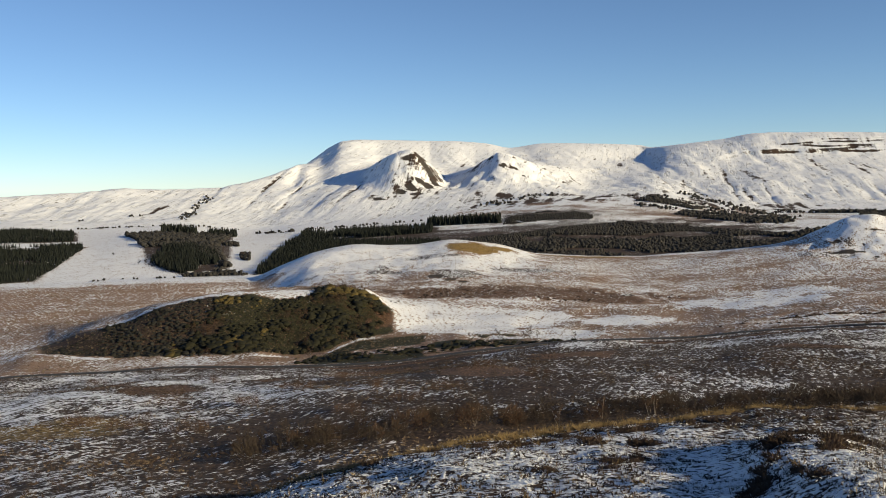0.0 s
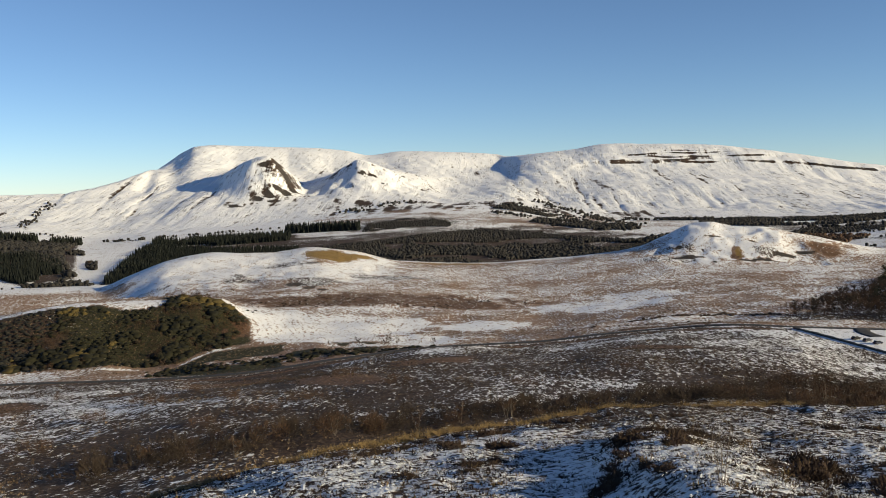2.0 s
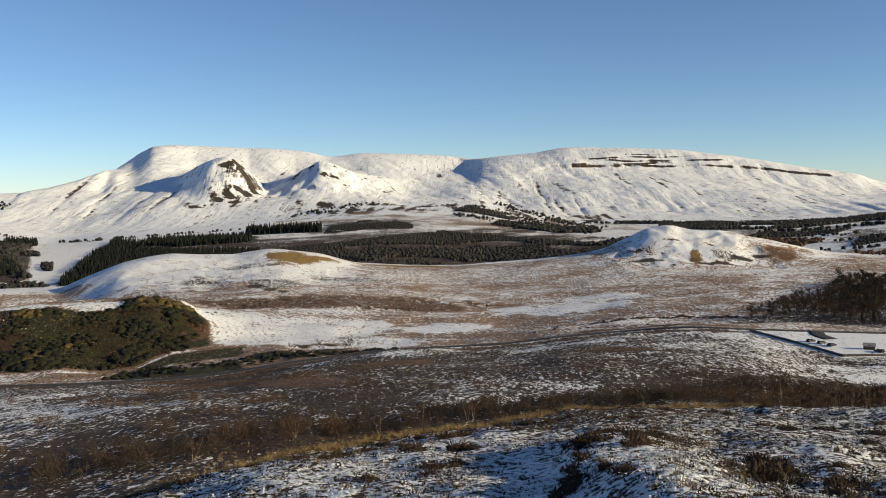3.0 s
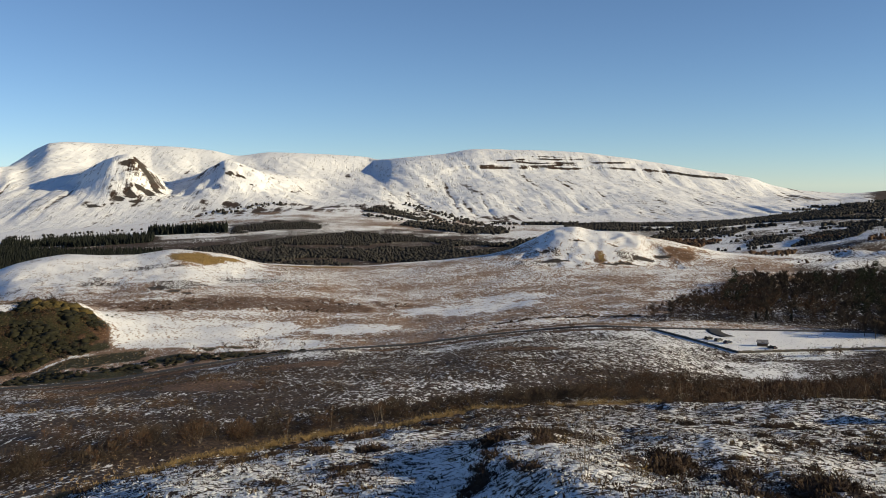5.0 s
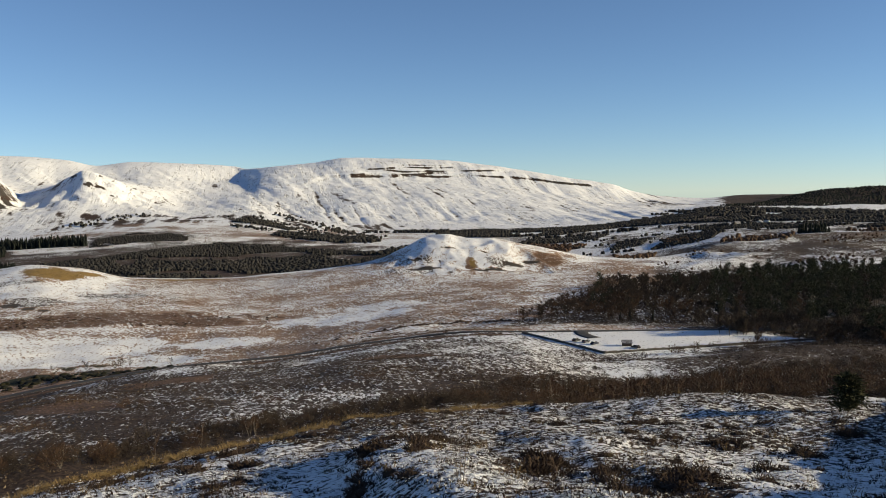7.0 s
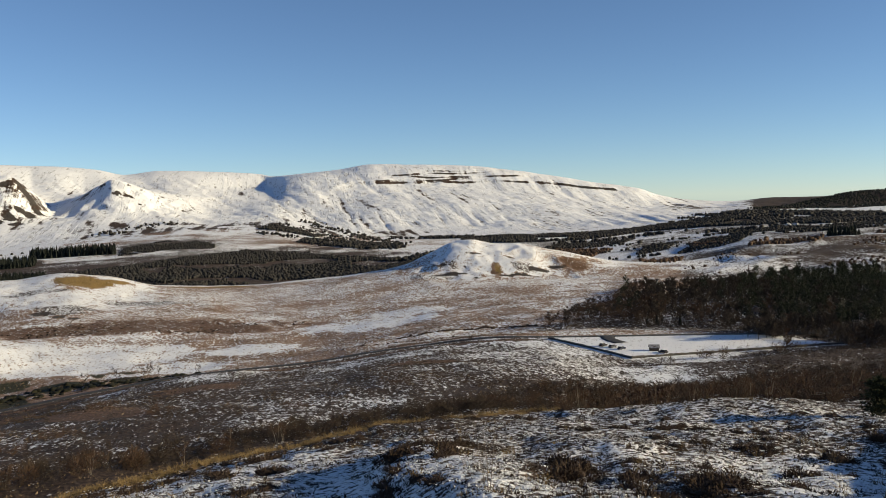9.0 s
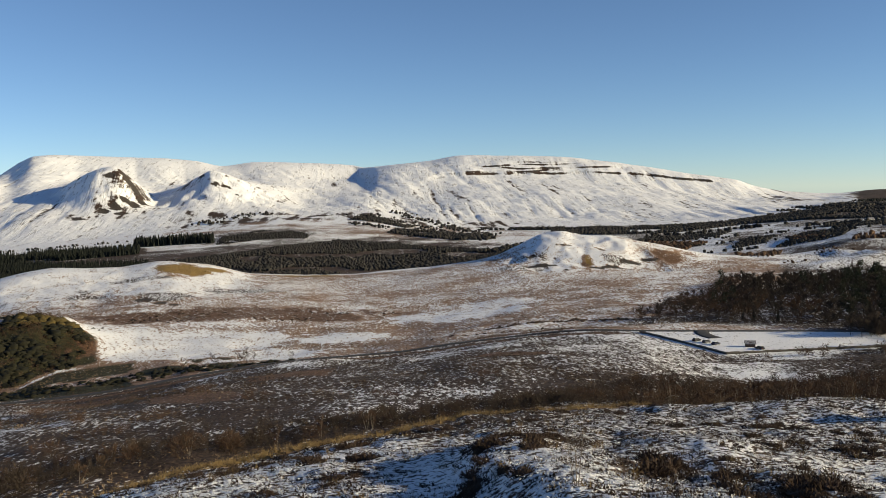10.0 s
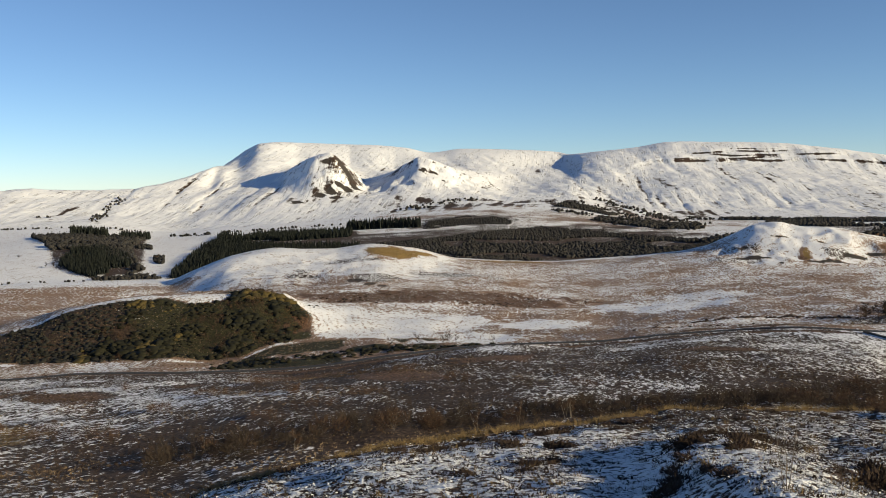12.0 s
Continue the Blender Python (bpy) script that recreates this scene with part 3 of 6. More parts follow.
# snow along the verges and the track round the hillock
side = np.abs(LR - R0[5])
lay(snow, 0.62, band(LB, -30, 26, 2) * step(side, 2.2, 2.8) * (1 - step(side, 3.2, 4.5)) * step(fleck, -0.5, 0.2))
lay(bog, 0.8, band(LB, -10, 30, 2) * step(side, 5.5, 7) * (1 - step(side, 9, 14)))
lay(snow, 0.15, band(LB, -10, 30, 2) * step(side, 5.5, 7) * (1 - step(side, 9, 14)))
lane = (1 - step(np.abs(LR - R0[6] - 1 - 2 * blot), 1.2, 3.2)) * step(fleck, -0.7, 0.0)
lay(snow, 0.92, lane * np.maximum(band(LB, -25.2, -20.5, 0.5), band(LB, -12.5, -4.5, 0.8)))
lay(green, 0.0, lane * np.maximum(band(LB, -25.2, -20.5, 0.5), band(LB, -12.5, -4.5, 0.8)))
# valley fields, woodland floors, right-hand moor
dale, hills_on = between("ridge", "hill_foot"), past("hill_foot")
lay(snow, 0.90, dale)
lay(heath, 0.15, dale)
lay(snow, 0.46, dale * blob(12, 1650, 12, 420, 0.3))
snow += dale * blob(12, 1650, 12, 420, 0.3) * 0.35 * blot
lay(heath, 0.8, dale * blob(12, 1650, 12, 420, 0.3))
tawny = (dale + hills_on) * band(LB, 1, 24, 2) * step(LR, 1950, 2100) * (1 - step(LR, 2780, 2950))
lay(snow, 0.68, tawny)
lay(heath, 0.45, tawny)
snow += tawny * 0.25 * blot

lay(heath, 0.9, dale * band(LB, 28, 60, 2) * step(LR, 1400, 1600))
lay(snow, 0.50, dale * band(LB, 28, 60, 2) * step(LR, 1400, 1600) * step(blot, -0.6, 0.1))
for b, r, w, d in ((35.0, 2150, 1.8, 50), (36.6, 1880, 2.4, 40), (33.5, 1780, 2.0, 40), (46, 1650, 2.2, 40), (51, 1720, 2.0, 40), (41.5, 2240, 1.4, 40), (47, 2500, 3.0, 60)):
    lay(snow, 0.95, dale * blob(b, r, w, d, 0.3, 0.15))
lay(bog, 0.5, dale * blob(14.5, 2130, 2.5, 60, 0.3))
lay(snow, 0.3, dale * blob(14.5, 2130, 2.5, 60, 0.3))
lay(snow, 0.95, dale * blob(9.6, 2110, 1.2, 60, 0.3))
lay(snow, 0.9, dale * blob(21, 1950, 1.4, 60, 0.3))
lay(heath, 0.9, dale * blob(6.4, 2110, 3.6, 150, 0.3))
lay(snow, 0.3, dale * blob(6.4, 2110, 3.6, 150, 0.3))
heathy = step(LB, 37, 40) * step(LR, 760, 840) * (1 - step(LR, 1500, 1750))
lay(snow, 0.56, heathy)
lay(heath, 0.75, heathy)
lay(bog, 0.5, heathy * step(blot, 0.1, 0.6))
snow += heathy * (0.30 * blot + 0.16 * fleck)
lay(snow, 0.75, blob(41.5, 1000, 2.5, 70, 0.6))
lay(snow, 0.75, dale * blob(41.5, 1330, 2.5, 60, 0.5))
lay(bog, 0.5, dale * blob(50, 1250, 3, 60, 0.5))
lay(snow, 0.3, dale * blob(50, 1250, 3, 60, 0.5))
lay(snow, 0.5, dale * blob(36, 1250, 3, 130, 0.5))
lay(bog, 0.5, dale * blob(36, 1250, 2, 130, 0.5))
for outline in ([(-31, 1340), (-25, 1340), (-22, 1850), (-31, 1950)], [(-31, 2060), (-22.4, 2040), (-22.4, 2430), (-31, 2430)],
                [(-18.2, 1480), (-16.2, 1340), (-13.8, 1400), (-13.4, 2250), (-17.6, 2150), (-18.4, 1712)],
                [(-12, 1292), (-5.3, 1300), (-0.3, 1380), (-0.5, 2000), (-8.8, 2150)], [(-0.5, 1290), (8, 1315), (22.5, 1285), (23.4, 1560), (16, 1830), (8, 1900), (-0.5, 1880)], [(29, 2010), (36.6, 2240), (40.4, 2112), (47, 1920), (54, 1820), (54, 2080), (42, 2350), (38, 2600), (29, 2220)]):
    floor_mask = inside(LX, LY, [at(*o) for o in outline], 12.0)
    lay(snow, 0.32 + 0.22 * blot, floor_mask)
    lay(heath, 1.0, floor_mask)
# the wood's shade is put into its floor: thinner snow, more heather
shade_floor = inside(LX, LY, [at(30, 487), at(42, 447), at(55, 440), at(56, 860), at(42, 800)], 15)
lay(snow, 0.42 - 0.10 * step(LB, 41, 45), shade_floor)
lay(heath, 0.8, shade_floor)
# the far hills
hills = hills_on
lay(snow, 0.97, hills * (1 - tawny))
lay(heath, 0.75, hills)
low = hills * (1 - step(LZ + 25 * streak, 10, 70)) * band(LB, 0, 40, 3)
lay(snow, 0.92, low * (1 - tawny))
snow += hills * 0.16 * np.minimum(streak + 0.1, 0) * (1 - step(LZ, 120, 200))
lay(snow, 0.90, hills * band(LB, 16, 38, 1) * step(streak, -0.2, 0.5) * (1 - step(LZ, 110, 150)))
thread = rough_land(across, LR / 11, 30, 3, 67)
snow -= hills * 0.08 * step(thread, 0.0, 0.7) * (1 - step(LZ, 150, 220))
snow -= hills * 0.22 * step(steep, 0.3, 0.9) * (0.6 + 0.5 * np.clip(streak, -1, 1))
rock = np.maximum(rock, hills * 0.3 * step(steep, 0.7, 1.1))
crag = hills * np.maximum(band(LB, -3.2, -0.2, 0.25) * band(LZ, 8, 66, 10), band(LB, -1.9, 0.1, 0.2) * band(LZ, 66, 165, 12)) * step(LR, 2700, 2800) * (1 - step(LR, 3240, 3270))
crag = np.maximum(crag, hills * band(LB, -4.9, -3.3, 0.2) * band(LZ, 14, 30, 6) * (1 - step(LR, 3240, 3270)))
crag = np.maximum(crag, hills * band(LB, 3.6, 5.6, 0.3) * band(LZ, 85, 130, 12) * 0.5 * (1 - step(LR, 3360, 3390)))
crag = crag * (0.45 + 0.55 * step(rough_land(LX, LY / 3, 40, 3, 83), -0.6, 0.3))
outcrop = np.zeros(LR.shape)
for b, r, w, d in ((-2.0, 3121, 0.5, 16), (-1.3, 3138, 0.45, 26), (-0.7, 3110, 0.3, 34), (-2.0, 2983, 0.5, 22), (-1.4, 3020, 0.5, 22), (-2.6, 2961, 0.4, 18), (-4.1, 2903, 0.5, 14),
                   (-0.4, 3065, 0.3, 30), (-1.7, 2930, 0.5, 14), (-0.9, 3013, 0.4, 26), (3.9, 3137, 0.25, 14), (4.6, 3131, 0.3, 16), (5.2, 3090, 0.3, 16)):
    outcrop = np.maximum(outcrop, blob(b, r, w, d, 0.5))
crag = np.maximum(0.55 * crag, outcrop)
bare = np.maximum(crag, cliffs)
# gullies made darker along their beds: less snow, more of the rock tone
lay(snow, 0.55, hills * gully * 0.8)
rock = np.maximum(rock, 0.45 * gully * step(thread, -0.3, 0.3))
torn = 0.75 + 0.25 * step(rough_land(LX, LY / 2, 24, 3, 87), -0.5, 0.4)
rock = np.maximum(rock, bare * torn)
lay(snow, 0.40, bare * torn)
# the low country seen past the end of the hills
distant = band(LB, 37.8, 45, 0.8) * step(LR, 2750, 2950)
lay(snow, 0.86, distant)
snow += distant * 0.2 * rough_land(LX, LY, 220, 3, 89)
lay(heath, 1.0, distant)
# the wooded far hill on the right
dusk = step(LB, 42, 44) * step(LR + 160 * blot, 3100, 3350)
lay(snow, 0.10, dusk)
lay(heath, 1.0, dusk)
lay(snow, 0.95, inside(LX, LY, PARK, 3.0))
snow -= between("road", "ridge") * 0.15 * step(steep, 0.3, 0.7)
snow = np.clip(snow, 0, 1)

nr, nc = LR.shape
verts = np.stack([LX, LY, LZ], -1).reshape(-1, 3)
a = (np.arange(nr - 1)[:, None] * nc + np.arange(nc)[None, :])
b2 = (np.arange(nr - 1)[:, None] * nc + (np.arange(nc)[None, :] + 1) % nc)
quads = np.stack([a, b2, b2 + nc, a + nc], -1).reshape(-1, 4)[:, ::-1]
hub = len(verts)
verts = np.concatenate([verts, [[0, 0, 68.4]]])
mesh = bpy.data.meshes.new("ground")
cap = [(hub, (i + 1) % nc, i) for i in range(nc)]
mesh.vertices.add(len(verts))
mesh.vertices.foreach_set("co", verts.astype(np.float32).ravel())
mesh.loops.add(quads.size + 3 * len(cap))
mesh.loops.foreach_set("vertex_index", np.concatenate([quads.ravel(), np.array(cap).ravel()]).astype(np.int32))
mesh.polygons.add(len(quads) + len(cap))
starts = np.concatenate([np.arange(len(quads)) * 4, quads.size + 3 * np.arange(len(cap))])
mesh.polygons.foreach_set("loop_start", starts.astype(np.int32))
mesh.polygons.foreach_set("use_smooth", np.ones(len(starts), bool))
mesh.update(calc_edges=True)
mesh.validate()
for name, parts3 in (("cover", (snow, heath, straw)), ("cover_b", (green, bog, rock))):
    at3 = mesh.attributes.new(name, "FLOAT_COLOR", "POINT")
    data4 = np.ones((len(verts), 4), np.float32)
    data4[:-1, :3] = np.stack(parts3, -1).reshape(-1, 3)
    at3.data.foreach_set("color", data4.ravel())
mesh.materials.append(ground_material())


def snow_at(xy):
    """How much snow lies at many places."""
    b, r = np.degrees(np.arctan2(xy[:, 0], xy[:, 1])), np.hypot(xy[:, 0], xy[:, 1])
    i = np.clip(np.searchsorted(bearings, b) - 1, 0, len(bearings) - 2)
    out = np.zeros(len(xy))
    for k in np.unique(i):
        m = i == k
        out[m] = np.interp(r[m], LR[:, k], snow[:, k])
    return out


land = tagged(new("ground", mesh), "snow-dusted winter moorland rising to white hills", "ground", kind="structure")


# ---- plants: materials and builders ----
def leaf_material(name, a, b, snowy=0.0, scale=1.5):
    """Twigs or needles in two tones, dusted with snow where it has caught."""
    g = Nodes(name, 0.85)
    tone = g.add("ObjectInfo").outputs["Random"]
    isle = g.add("NewGeometry").outputs["Random Per Island"]
    f = g.math("ADD", g.math("MULTIPLY", tone, 0.5), g.math("MULTIPLY", isle, 0.5))
    c = g.mix(f, a, b)
    c = g.mix(g.ramp(g.noise(scale, 3), 0.35, 0.7, 0.0, 0.35), c, tuple(0.45 * x for x in a))
    if snowy:
        c = g.mix(g.ramp(isle, 1 - snowy, 1 - snowy + 0.02), c, (0.78, 0.80, 0.84))
    return g.done(c)


SPRUCE = leaf_material("spruce_needles", (0.006, 0.009, 0.008), (0.016, 0.020, 0.015))
PINE = leaf_material("pine_needles", (0.008, 0.012, 0.006), (0.027, 0.032, 0.014))
YOUNG_PINE = leaf_material("young_pine_needles", (0.022, 0.026, 0.010), (0.090, 0.085, 0.032))
TWIG = leaf_material("bare_twigs", (0.045, 0.030, 0.022), (0.105, 0.070, 0.050))
WOOD_TWIG = leaf_material("wood_twigs", (0.026, 0.019, 0.014), (0.066, 0.047, 0.034))
FAR_TWIG = leaf_material("far_bare_wood", (0.010, 0.011, 0.012), (0.046, 0.042, 0.038), 0.0, 0.03)
RUSSET = leaf_material("russet_twigs", (0.045, 0.026, 0.017), (0.105, 0.060, 0.036))
HEATHER = leaf_material("heather_sprigs", (0.018, 0.012, 0.009), (0.080, 0.050, 0.034))
DWARF = leaf_material("moor_tussocks", (0.022, 0.014, 0.010), (0.10, 0.066, 0.045))
PALE = leaf_material("pasture_tussocks", (0.11, 0.08, 0.055), (0.30, 0.225, 0.15))
SNOWY = leaf_material("snow_on_sprigs", (0.52, 0.55, 0.60), (0.72, 0.74, 0.77))
# near black: the shade on the hillock's face is put into this tone
GORSE = leaf_material("gorse_sprigs", (0.005, 0.006, 0.003), (0.024, 0.022, 0.009))
DARK_HEATHER = leaf_material("old_heather", (0.006, 0.007, 0.006), (0.027, 0.026, 0.022))
OLIVE = leaf_material("olive_gorse", (0.022, 0.019, 0.007), (0.105, 0.076, 0.024))
BRACKEN = leaf_material("dead_bracken", (0.06, 0.030, 0.015), (0.18, 0.085, 0.042))
STRAW = leaf_material("dead_grass", (0.15, 0.10, 0.045), (0.36, 0.255, 0.125))
BARK = leaf_material("dark_bark", (0.045, 0.035, 0.028), (0.10, 0.080, 0.065))
PALE_BARK = leaf_material("birch_bark", (0.14, 0.12, 0.10), (0.30, 0.26, 0.22))


def raw_mesh(name, verts, faces, material, smooth=False):
    me = bpy.data.meshes.new(name)
    me.from_pydata(np.asarray(verts).tolist(), [], [list(map(int, f)) for f in faces])
    me.materials.append(material)
    if smooth:
        me.polygons.foreach_set("use_smooth", np.ones(len(me.polygons), bool))
    return me


def blades(base, way, length, width, rng):
    """Thin tapered blades: a triangle each, from base along way."""
    base, way = np.asarray(base, float), np.asarray(way, float)
    way = way / np.linalg.norm(way, axis=1, keepdims=True)
    side = np.cross(way, rng.normal(size=way.shape))
    side /= np.linalg.norm(side, axis=1, keepdims=True) + 1e-9
    w = np.asarray(width).reshape(-1, 1) / 2
    tip = base + way * np.asarray(length).reshape(-1, 1)
    v = np.stack([base - side * w, base + side * w, tip], 1).reshape(-1, 3)
    return v, np.arange(len(v)).reshape(-1, 3)


def tube(points, radii, sides=5):
    """A tapered tube along the points."""
    v, f = [], []
    points = [np.asarray(p, float) for p in points]
    for i, (p, r) in enumerate(zip(points, radii)):
        d = points[min(i + 1, len(points) - 1)] - points[max(i - 1, 0)]
        d = d / (np.linalg.norm(d) + 1e-9)
        s = np.cross(d, (0.31, 0.95, 0.05))
        s /= np.linalg.norm(s) + 1e-9
        t = np.cross(d, s)
        for k in range(sides):
            a = 2 * math.pi * k / sides
            v.append(p + r * (math.cos(a) * s + math.sin(a) * t))
    for i in range(len(points) - 1):
        for k in range(sides):
            a, b = i * sides + k, i * sides + (k + 1) % sides
            f.append((a, b, b + sides, a + sides))
    f.append(tuple(range((len(points) - 1) * sides, len(points) * sides)))
    return v, f


def join(pieces):
    verts, faces, n = [], [], 0
    for v, f in pieces:
        verts.extend(v)
        faces.extend([[int(i) + n for i in q] for q in f])
        n += len(v)
    return np.array(verts), faces


def plant(name, label, category, parts, group=""):
    """An upright thing: an Empty at the ground that carries its parts."""
    root = tagged(new(name), label, category, group)
    for part_name, me in parts:
        ob = new(part_name, me)
        ob.parent = root
    return root


def bare_tree(rng, h, wood, twigs, spread=0.32, fine=260, stems=1, thick=0.011, blade=0.021):
    """Trunk with limbs, and a crown of bare twigs."""
    wooden, base, way, ln = [], [], [], []
    for s in range(stems):
        lean = rng.normal(0, 0.06 + 0.10 * (stems > 1), 2)
        top = np.array([lean[0] * h, lean[1] * h, h * 0.86])
        mid = top * 0.5 + np.array([*rng.normal(0, 0.02 * h, 2), 0])
        wooden.append(tube([(0, 0, -0.3), mid, top], [thick * h, thick * 0.65 * h, 0.002 * h], 5))
        for k in range(max(4, 9 // stems)):
            t = rng.uniform(0.22, 0.92)
            p = mid * 2 * t if t < 0.5 else mid + (top - mid) * (2 * t - 1)
            a = rng.uniform(0, 2 * math.pi)
            reach = spread * h * (1.15 - 0.75 * t) * rng.uniform(0.6, 1.1)
            q = p + np.array([math.cos(a) * reach, math.sin(a) * reach, reach * rng.uniform(0.5, 1.3)])
            wooden.append(tube([p, (p + q) / 2 + (0, 0, 0.03 * h), q], [thick * 0.4 * h, thick * 0.25 * h, 0.0015 * h], 3))
            n = fine // (stems * max(4, 9 // stems))
            u = rng.uniform(0.2, 1.0, n)[:, None]
            base.append(p + (q - p) * u + rng.normal(0, 0.025 * h, (n, 3)))
            d = (q - p) / np.linalg.norm(q - p) + rng.normal(0, 0.75, (n, 3)) + (0, 0, 0.35)
            way.append(d)
            ln.append(rng.uniform(0.07, 0.19, n) * h)
    base, way, ln = np.concatenate(base), np.concatenate(way), np.concatenate(ln)
    crown = blades(base, way, ln, blade * h * rng.uniform(0.6, 1.2, len(ln)), rng)
    return [("trunk", raw_mesh("trunk", *join(wooden), wood)), ("crown", raw_mesh("crown", *crown, twigs))]


def pine_tree(rng, h, needles, wood, clumps=15, tufts=42):
    """Bare lower trunk, a few boughs, and flat clumps of needles."""
    wooden = [tube([(0, 0, -0.3), (rng.normal(0, 0.02) * h, rng.normal(0, 0.02) * h, 0.5 * h), (0, 0, 0.95 * h)], [0.016 * h, 0.012 * h, 0.003 * h], 6)]
    pieces = []
    for k in range(clumps):
        t = 0.36 + 0.62 * (k + rng.uniform(0, 1)) / clumps
        a, reach = rng.uniform(0, 2 * math.pi), 0.24 * h * (1.05 - t) ** 0.6 * rng.uniform(0.35, 1.1)
        c = np.array([math.cos(a) * reach, math.sin(a) * reach, t * h])
        wooden.append(tube([(0, 0, t * h - 0.05 * h), c], [0.005 * h, 0.002 * h], 3))
        off = rng.normal(0, 1, (tufts, 3)) * np.array([0.065, 0.065, 0.03]) * h
        way = off + rng.normal(0, 0.03 * h, (tufts, 3)) + (0, 0, 0.02 * h)
        pieces.append(blades(c + off, way, rng.uniform(0.035, 0.08, tufts) * h, rng.uniform(0.02, 0.045, tufts) * h, rng))
    return [("trunk", raw_mesh("trunk", *join(wooden), wood)), ("crown", raw_mesh("crown", *join(pieces), needles))]


def spruce_shape(rng, h, tiers, boughs, wide=0.17):
    """Drooping boughs in tiers round a spire."""
    v, f = [], []
    for k in range(tiers):
        t = 0.06 + 0.9 * k / tiers
        reach = wide * h * (1 - t) ** 0.8
        for j in range(boughs):
            a = 2 * math.pi * (j + rng.uniform(-0.3, 0.3)) / boughs + k
            l = reach * rng.uniform(0.7, 1.15)
            z, w = t * h, 0.9 * l / boughs * 3.0 + 0.02 * h
            d, s = np.array([math.cos(a), math.sin(a), 0]), np.array([-math.sin(a), math.cos(a), 0])
            n = len(v)
            v += [np.array([0, 0, z + 1.4 * h / tiers]), d * l * 0.75 - s * w + (0, 0, z), d * l + (0, 0, z - 0.35 * l), d * l * 0.75 + s * w + (0, 0, z)]
            f += [(n, n + 1, n + 2), (n, n + 2, n + 3)]
    n = len(v)
    v += [np.array([0.01 * h, 0, 0.9 * h]), np.array([-0.01 * h, 0.01 * h, 0.9 * h]), np.array([0, 0, h])]
    f.append((n, n + 1, n + 2))
    return np.array(v), f


def shrub_mesh(rng, h, fine, spread=0.55):
    """A bush of bare stems that fan out from the ground."""
    n = fine
    a, t = rng.uniform(0, 2 * math.pi, n), rng.beta(1.3, 1.2, n)
    out = rng.uniform(0.1, 1.0, n) ** 0.7 * spread * h
    p = np.stack([np.cos(a) * out * t, np.sin(a) * out * t, t * h * (1 - 0.35 * (out / (spread * h)) ** 2) * 0.85], 1)
    d = np.stack([np.cos(a) * out, np.sin(a) * out, np.full(n, h)], 1) / h + rng.normal(0, 0.48, (n, 3))
    return blades(p, d, rng.uniform(0.12, 0.34, n) * h, 0.020 * h * rng.uniform(0.6, 1.3, n), rng)


def bush_shape(rng, rough=0.28, tall=0.75):
    """A lumpy bush with a ragged top, wide as it is long."""
    v, f, n = [], [], 8
    for k, (z, r) in enumerate(((-0.15, 0.95), (0.25, 1.0), (0.62, 0.72))):
        for j in range(n):
            a = 2 * math.pi * (j + 0.5 * (k % 2)) / n
            q = r * (1 + rng.normal(0, rough))
            v.append((q * math.cos(a), q * math.sin(a), tall * (z + rng.normal(0, 0.5 * rough) * (k > 0))))
    v.append((rng.normal(0, 0.1), rng.normal(0, 0.1), tall * (1 + rng.normal(0, rough))))
    for k in range(2):
        for j in range(n):
            a, b = k * n + j, k * n + (j + 1) % n
            f += [(a, b, b + n), (a, b + n, a + n)]
    f += [(2 * n + j, 2 * n + (j + 1) % n, 3 * n) for j in range(n)]
    sv, sf = heather_mesh(rng, 1.05, 14)
    return np.concatenate([np.array(v), sv]), np.concatenate([np.array(f), np.asarray(sf) + len(v)])


def heather_mesh(rng, r, fine, blade=1.0):
    """A low springy mound of heather."""
    n = fine
    a, q = rng.uniform(0, 2 * math.pi, n), np.sqrt(rng.uniform(0, 1, n)) * r
    lump = 0.75 + 0.25 * np.sin(3 * a + rng.uniform(0, 6))
    z = 0.62 * r * np.sqrt(np.clip(1 - (q / r) ** 2, 0, 1)) * lump * rng.uniform(0.1, 1.0, n)
    p = np.stack([np.cos(a) * q * lump, np.sin(a) * q * lump, z - 0.08], 1)
    d = np.stack([np.cos(a) * q / r, np.sin(a) * q / r, np.full(n, 0.8)], 1) + rng.normal(0, 0.35, (n, 3))
    return blades(p, d, blade * rng.uniform(0.16, 0.36, n) * r ** 0.5, blade * rng.uniform(0.04, 0.10, n) * r ** 0.5, rng)


# ---- where things grow ----
def fill(outline, gap, rng):
    """Scattered places within an outline of bearings and distances."""
    poly = [at(b, r) for b, r in outline]
    xs, ys = zip(*poly)
    gx, gy = np.meshgrid(np.arange(min(xs), max(xs), gap), np.arange(min(ys), max(ys), gap))
    gx = gx.ravel() + rng.uniform(-0.48, 0.48, gx.size) * gap
    gy = gy.ravel() + rng.uniform(-0.48, 0.48, gy.size) * gap
    odd = np.zeros(gx.shape, bool)
    for (x1, y1), (x2, y2) in zip(poly, poly[1:] + poly[:1]):
        cross = ((y1 > gy) != (y2 > gy)) & (gx < (x2 - x1) * (gy - y1) / (y2 - y1 + 1e-9) + x1)
        odd ^= cross
    return np.stack([gx[odd], gy[odd]], 1)


def along(stations, gap, spread, rng):
    """Scattered places along a line of bearings and distances."""
    out = []
    pts = [np.array(at(b, r)) for b, r in stations]
    for p, q in zip(pts, pts[1:]):
        n = max(1, int(np.linalg.norm(q - p) / gap))
        out.append(p + (q - p) * rng.uniform(0, 1, (n, 1)) + rng.normal(0, spread, (n, 2)))
    return np.concatenate(out)


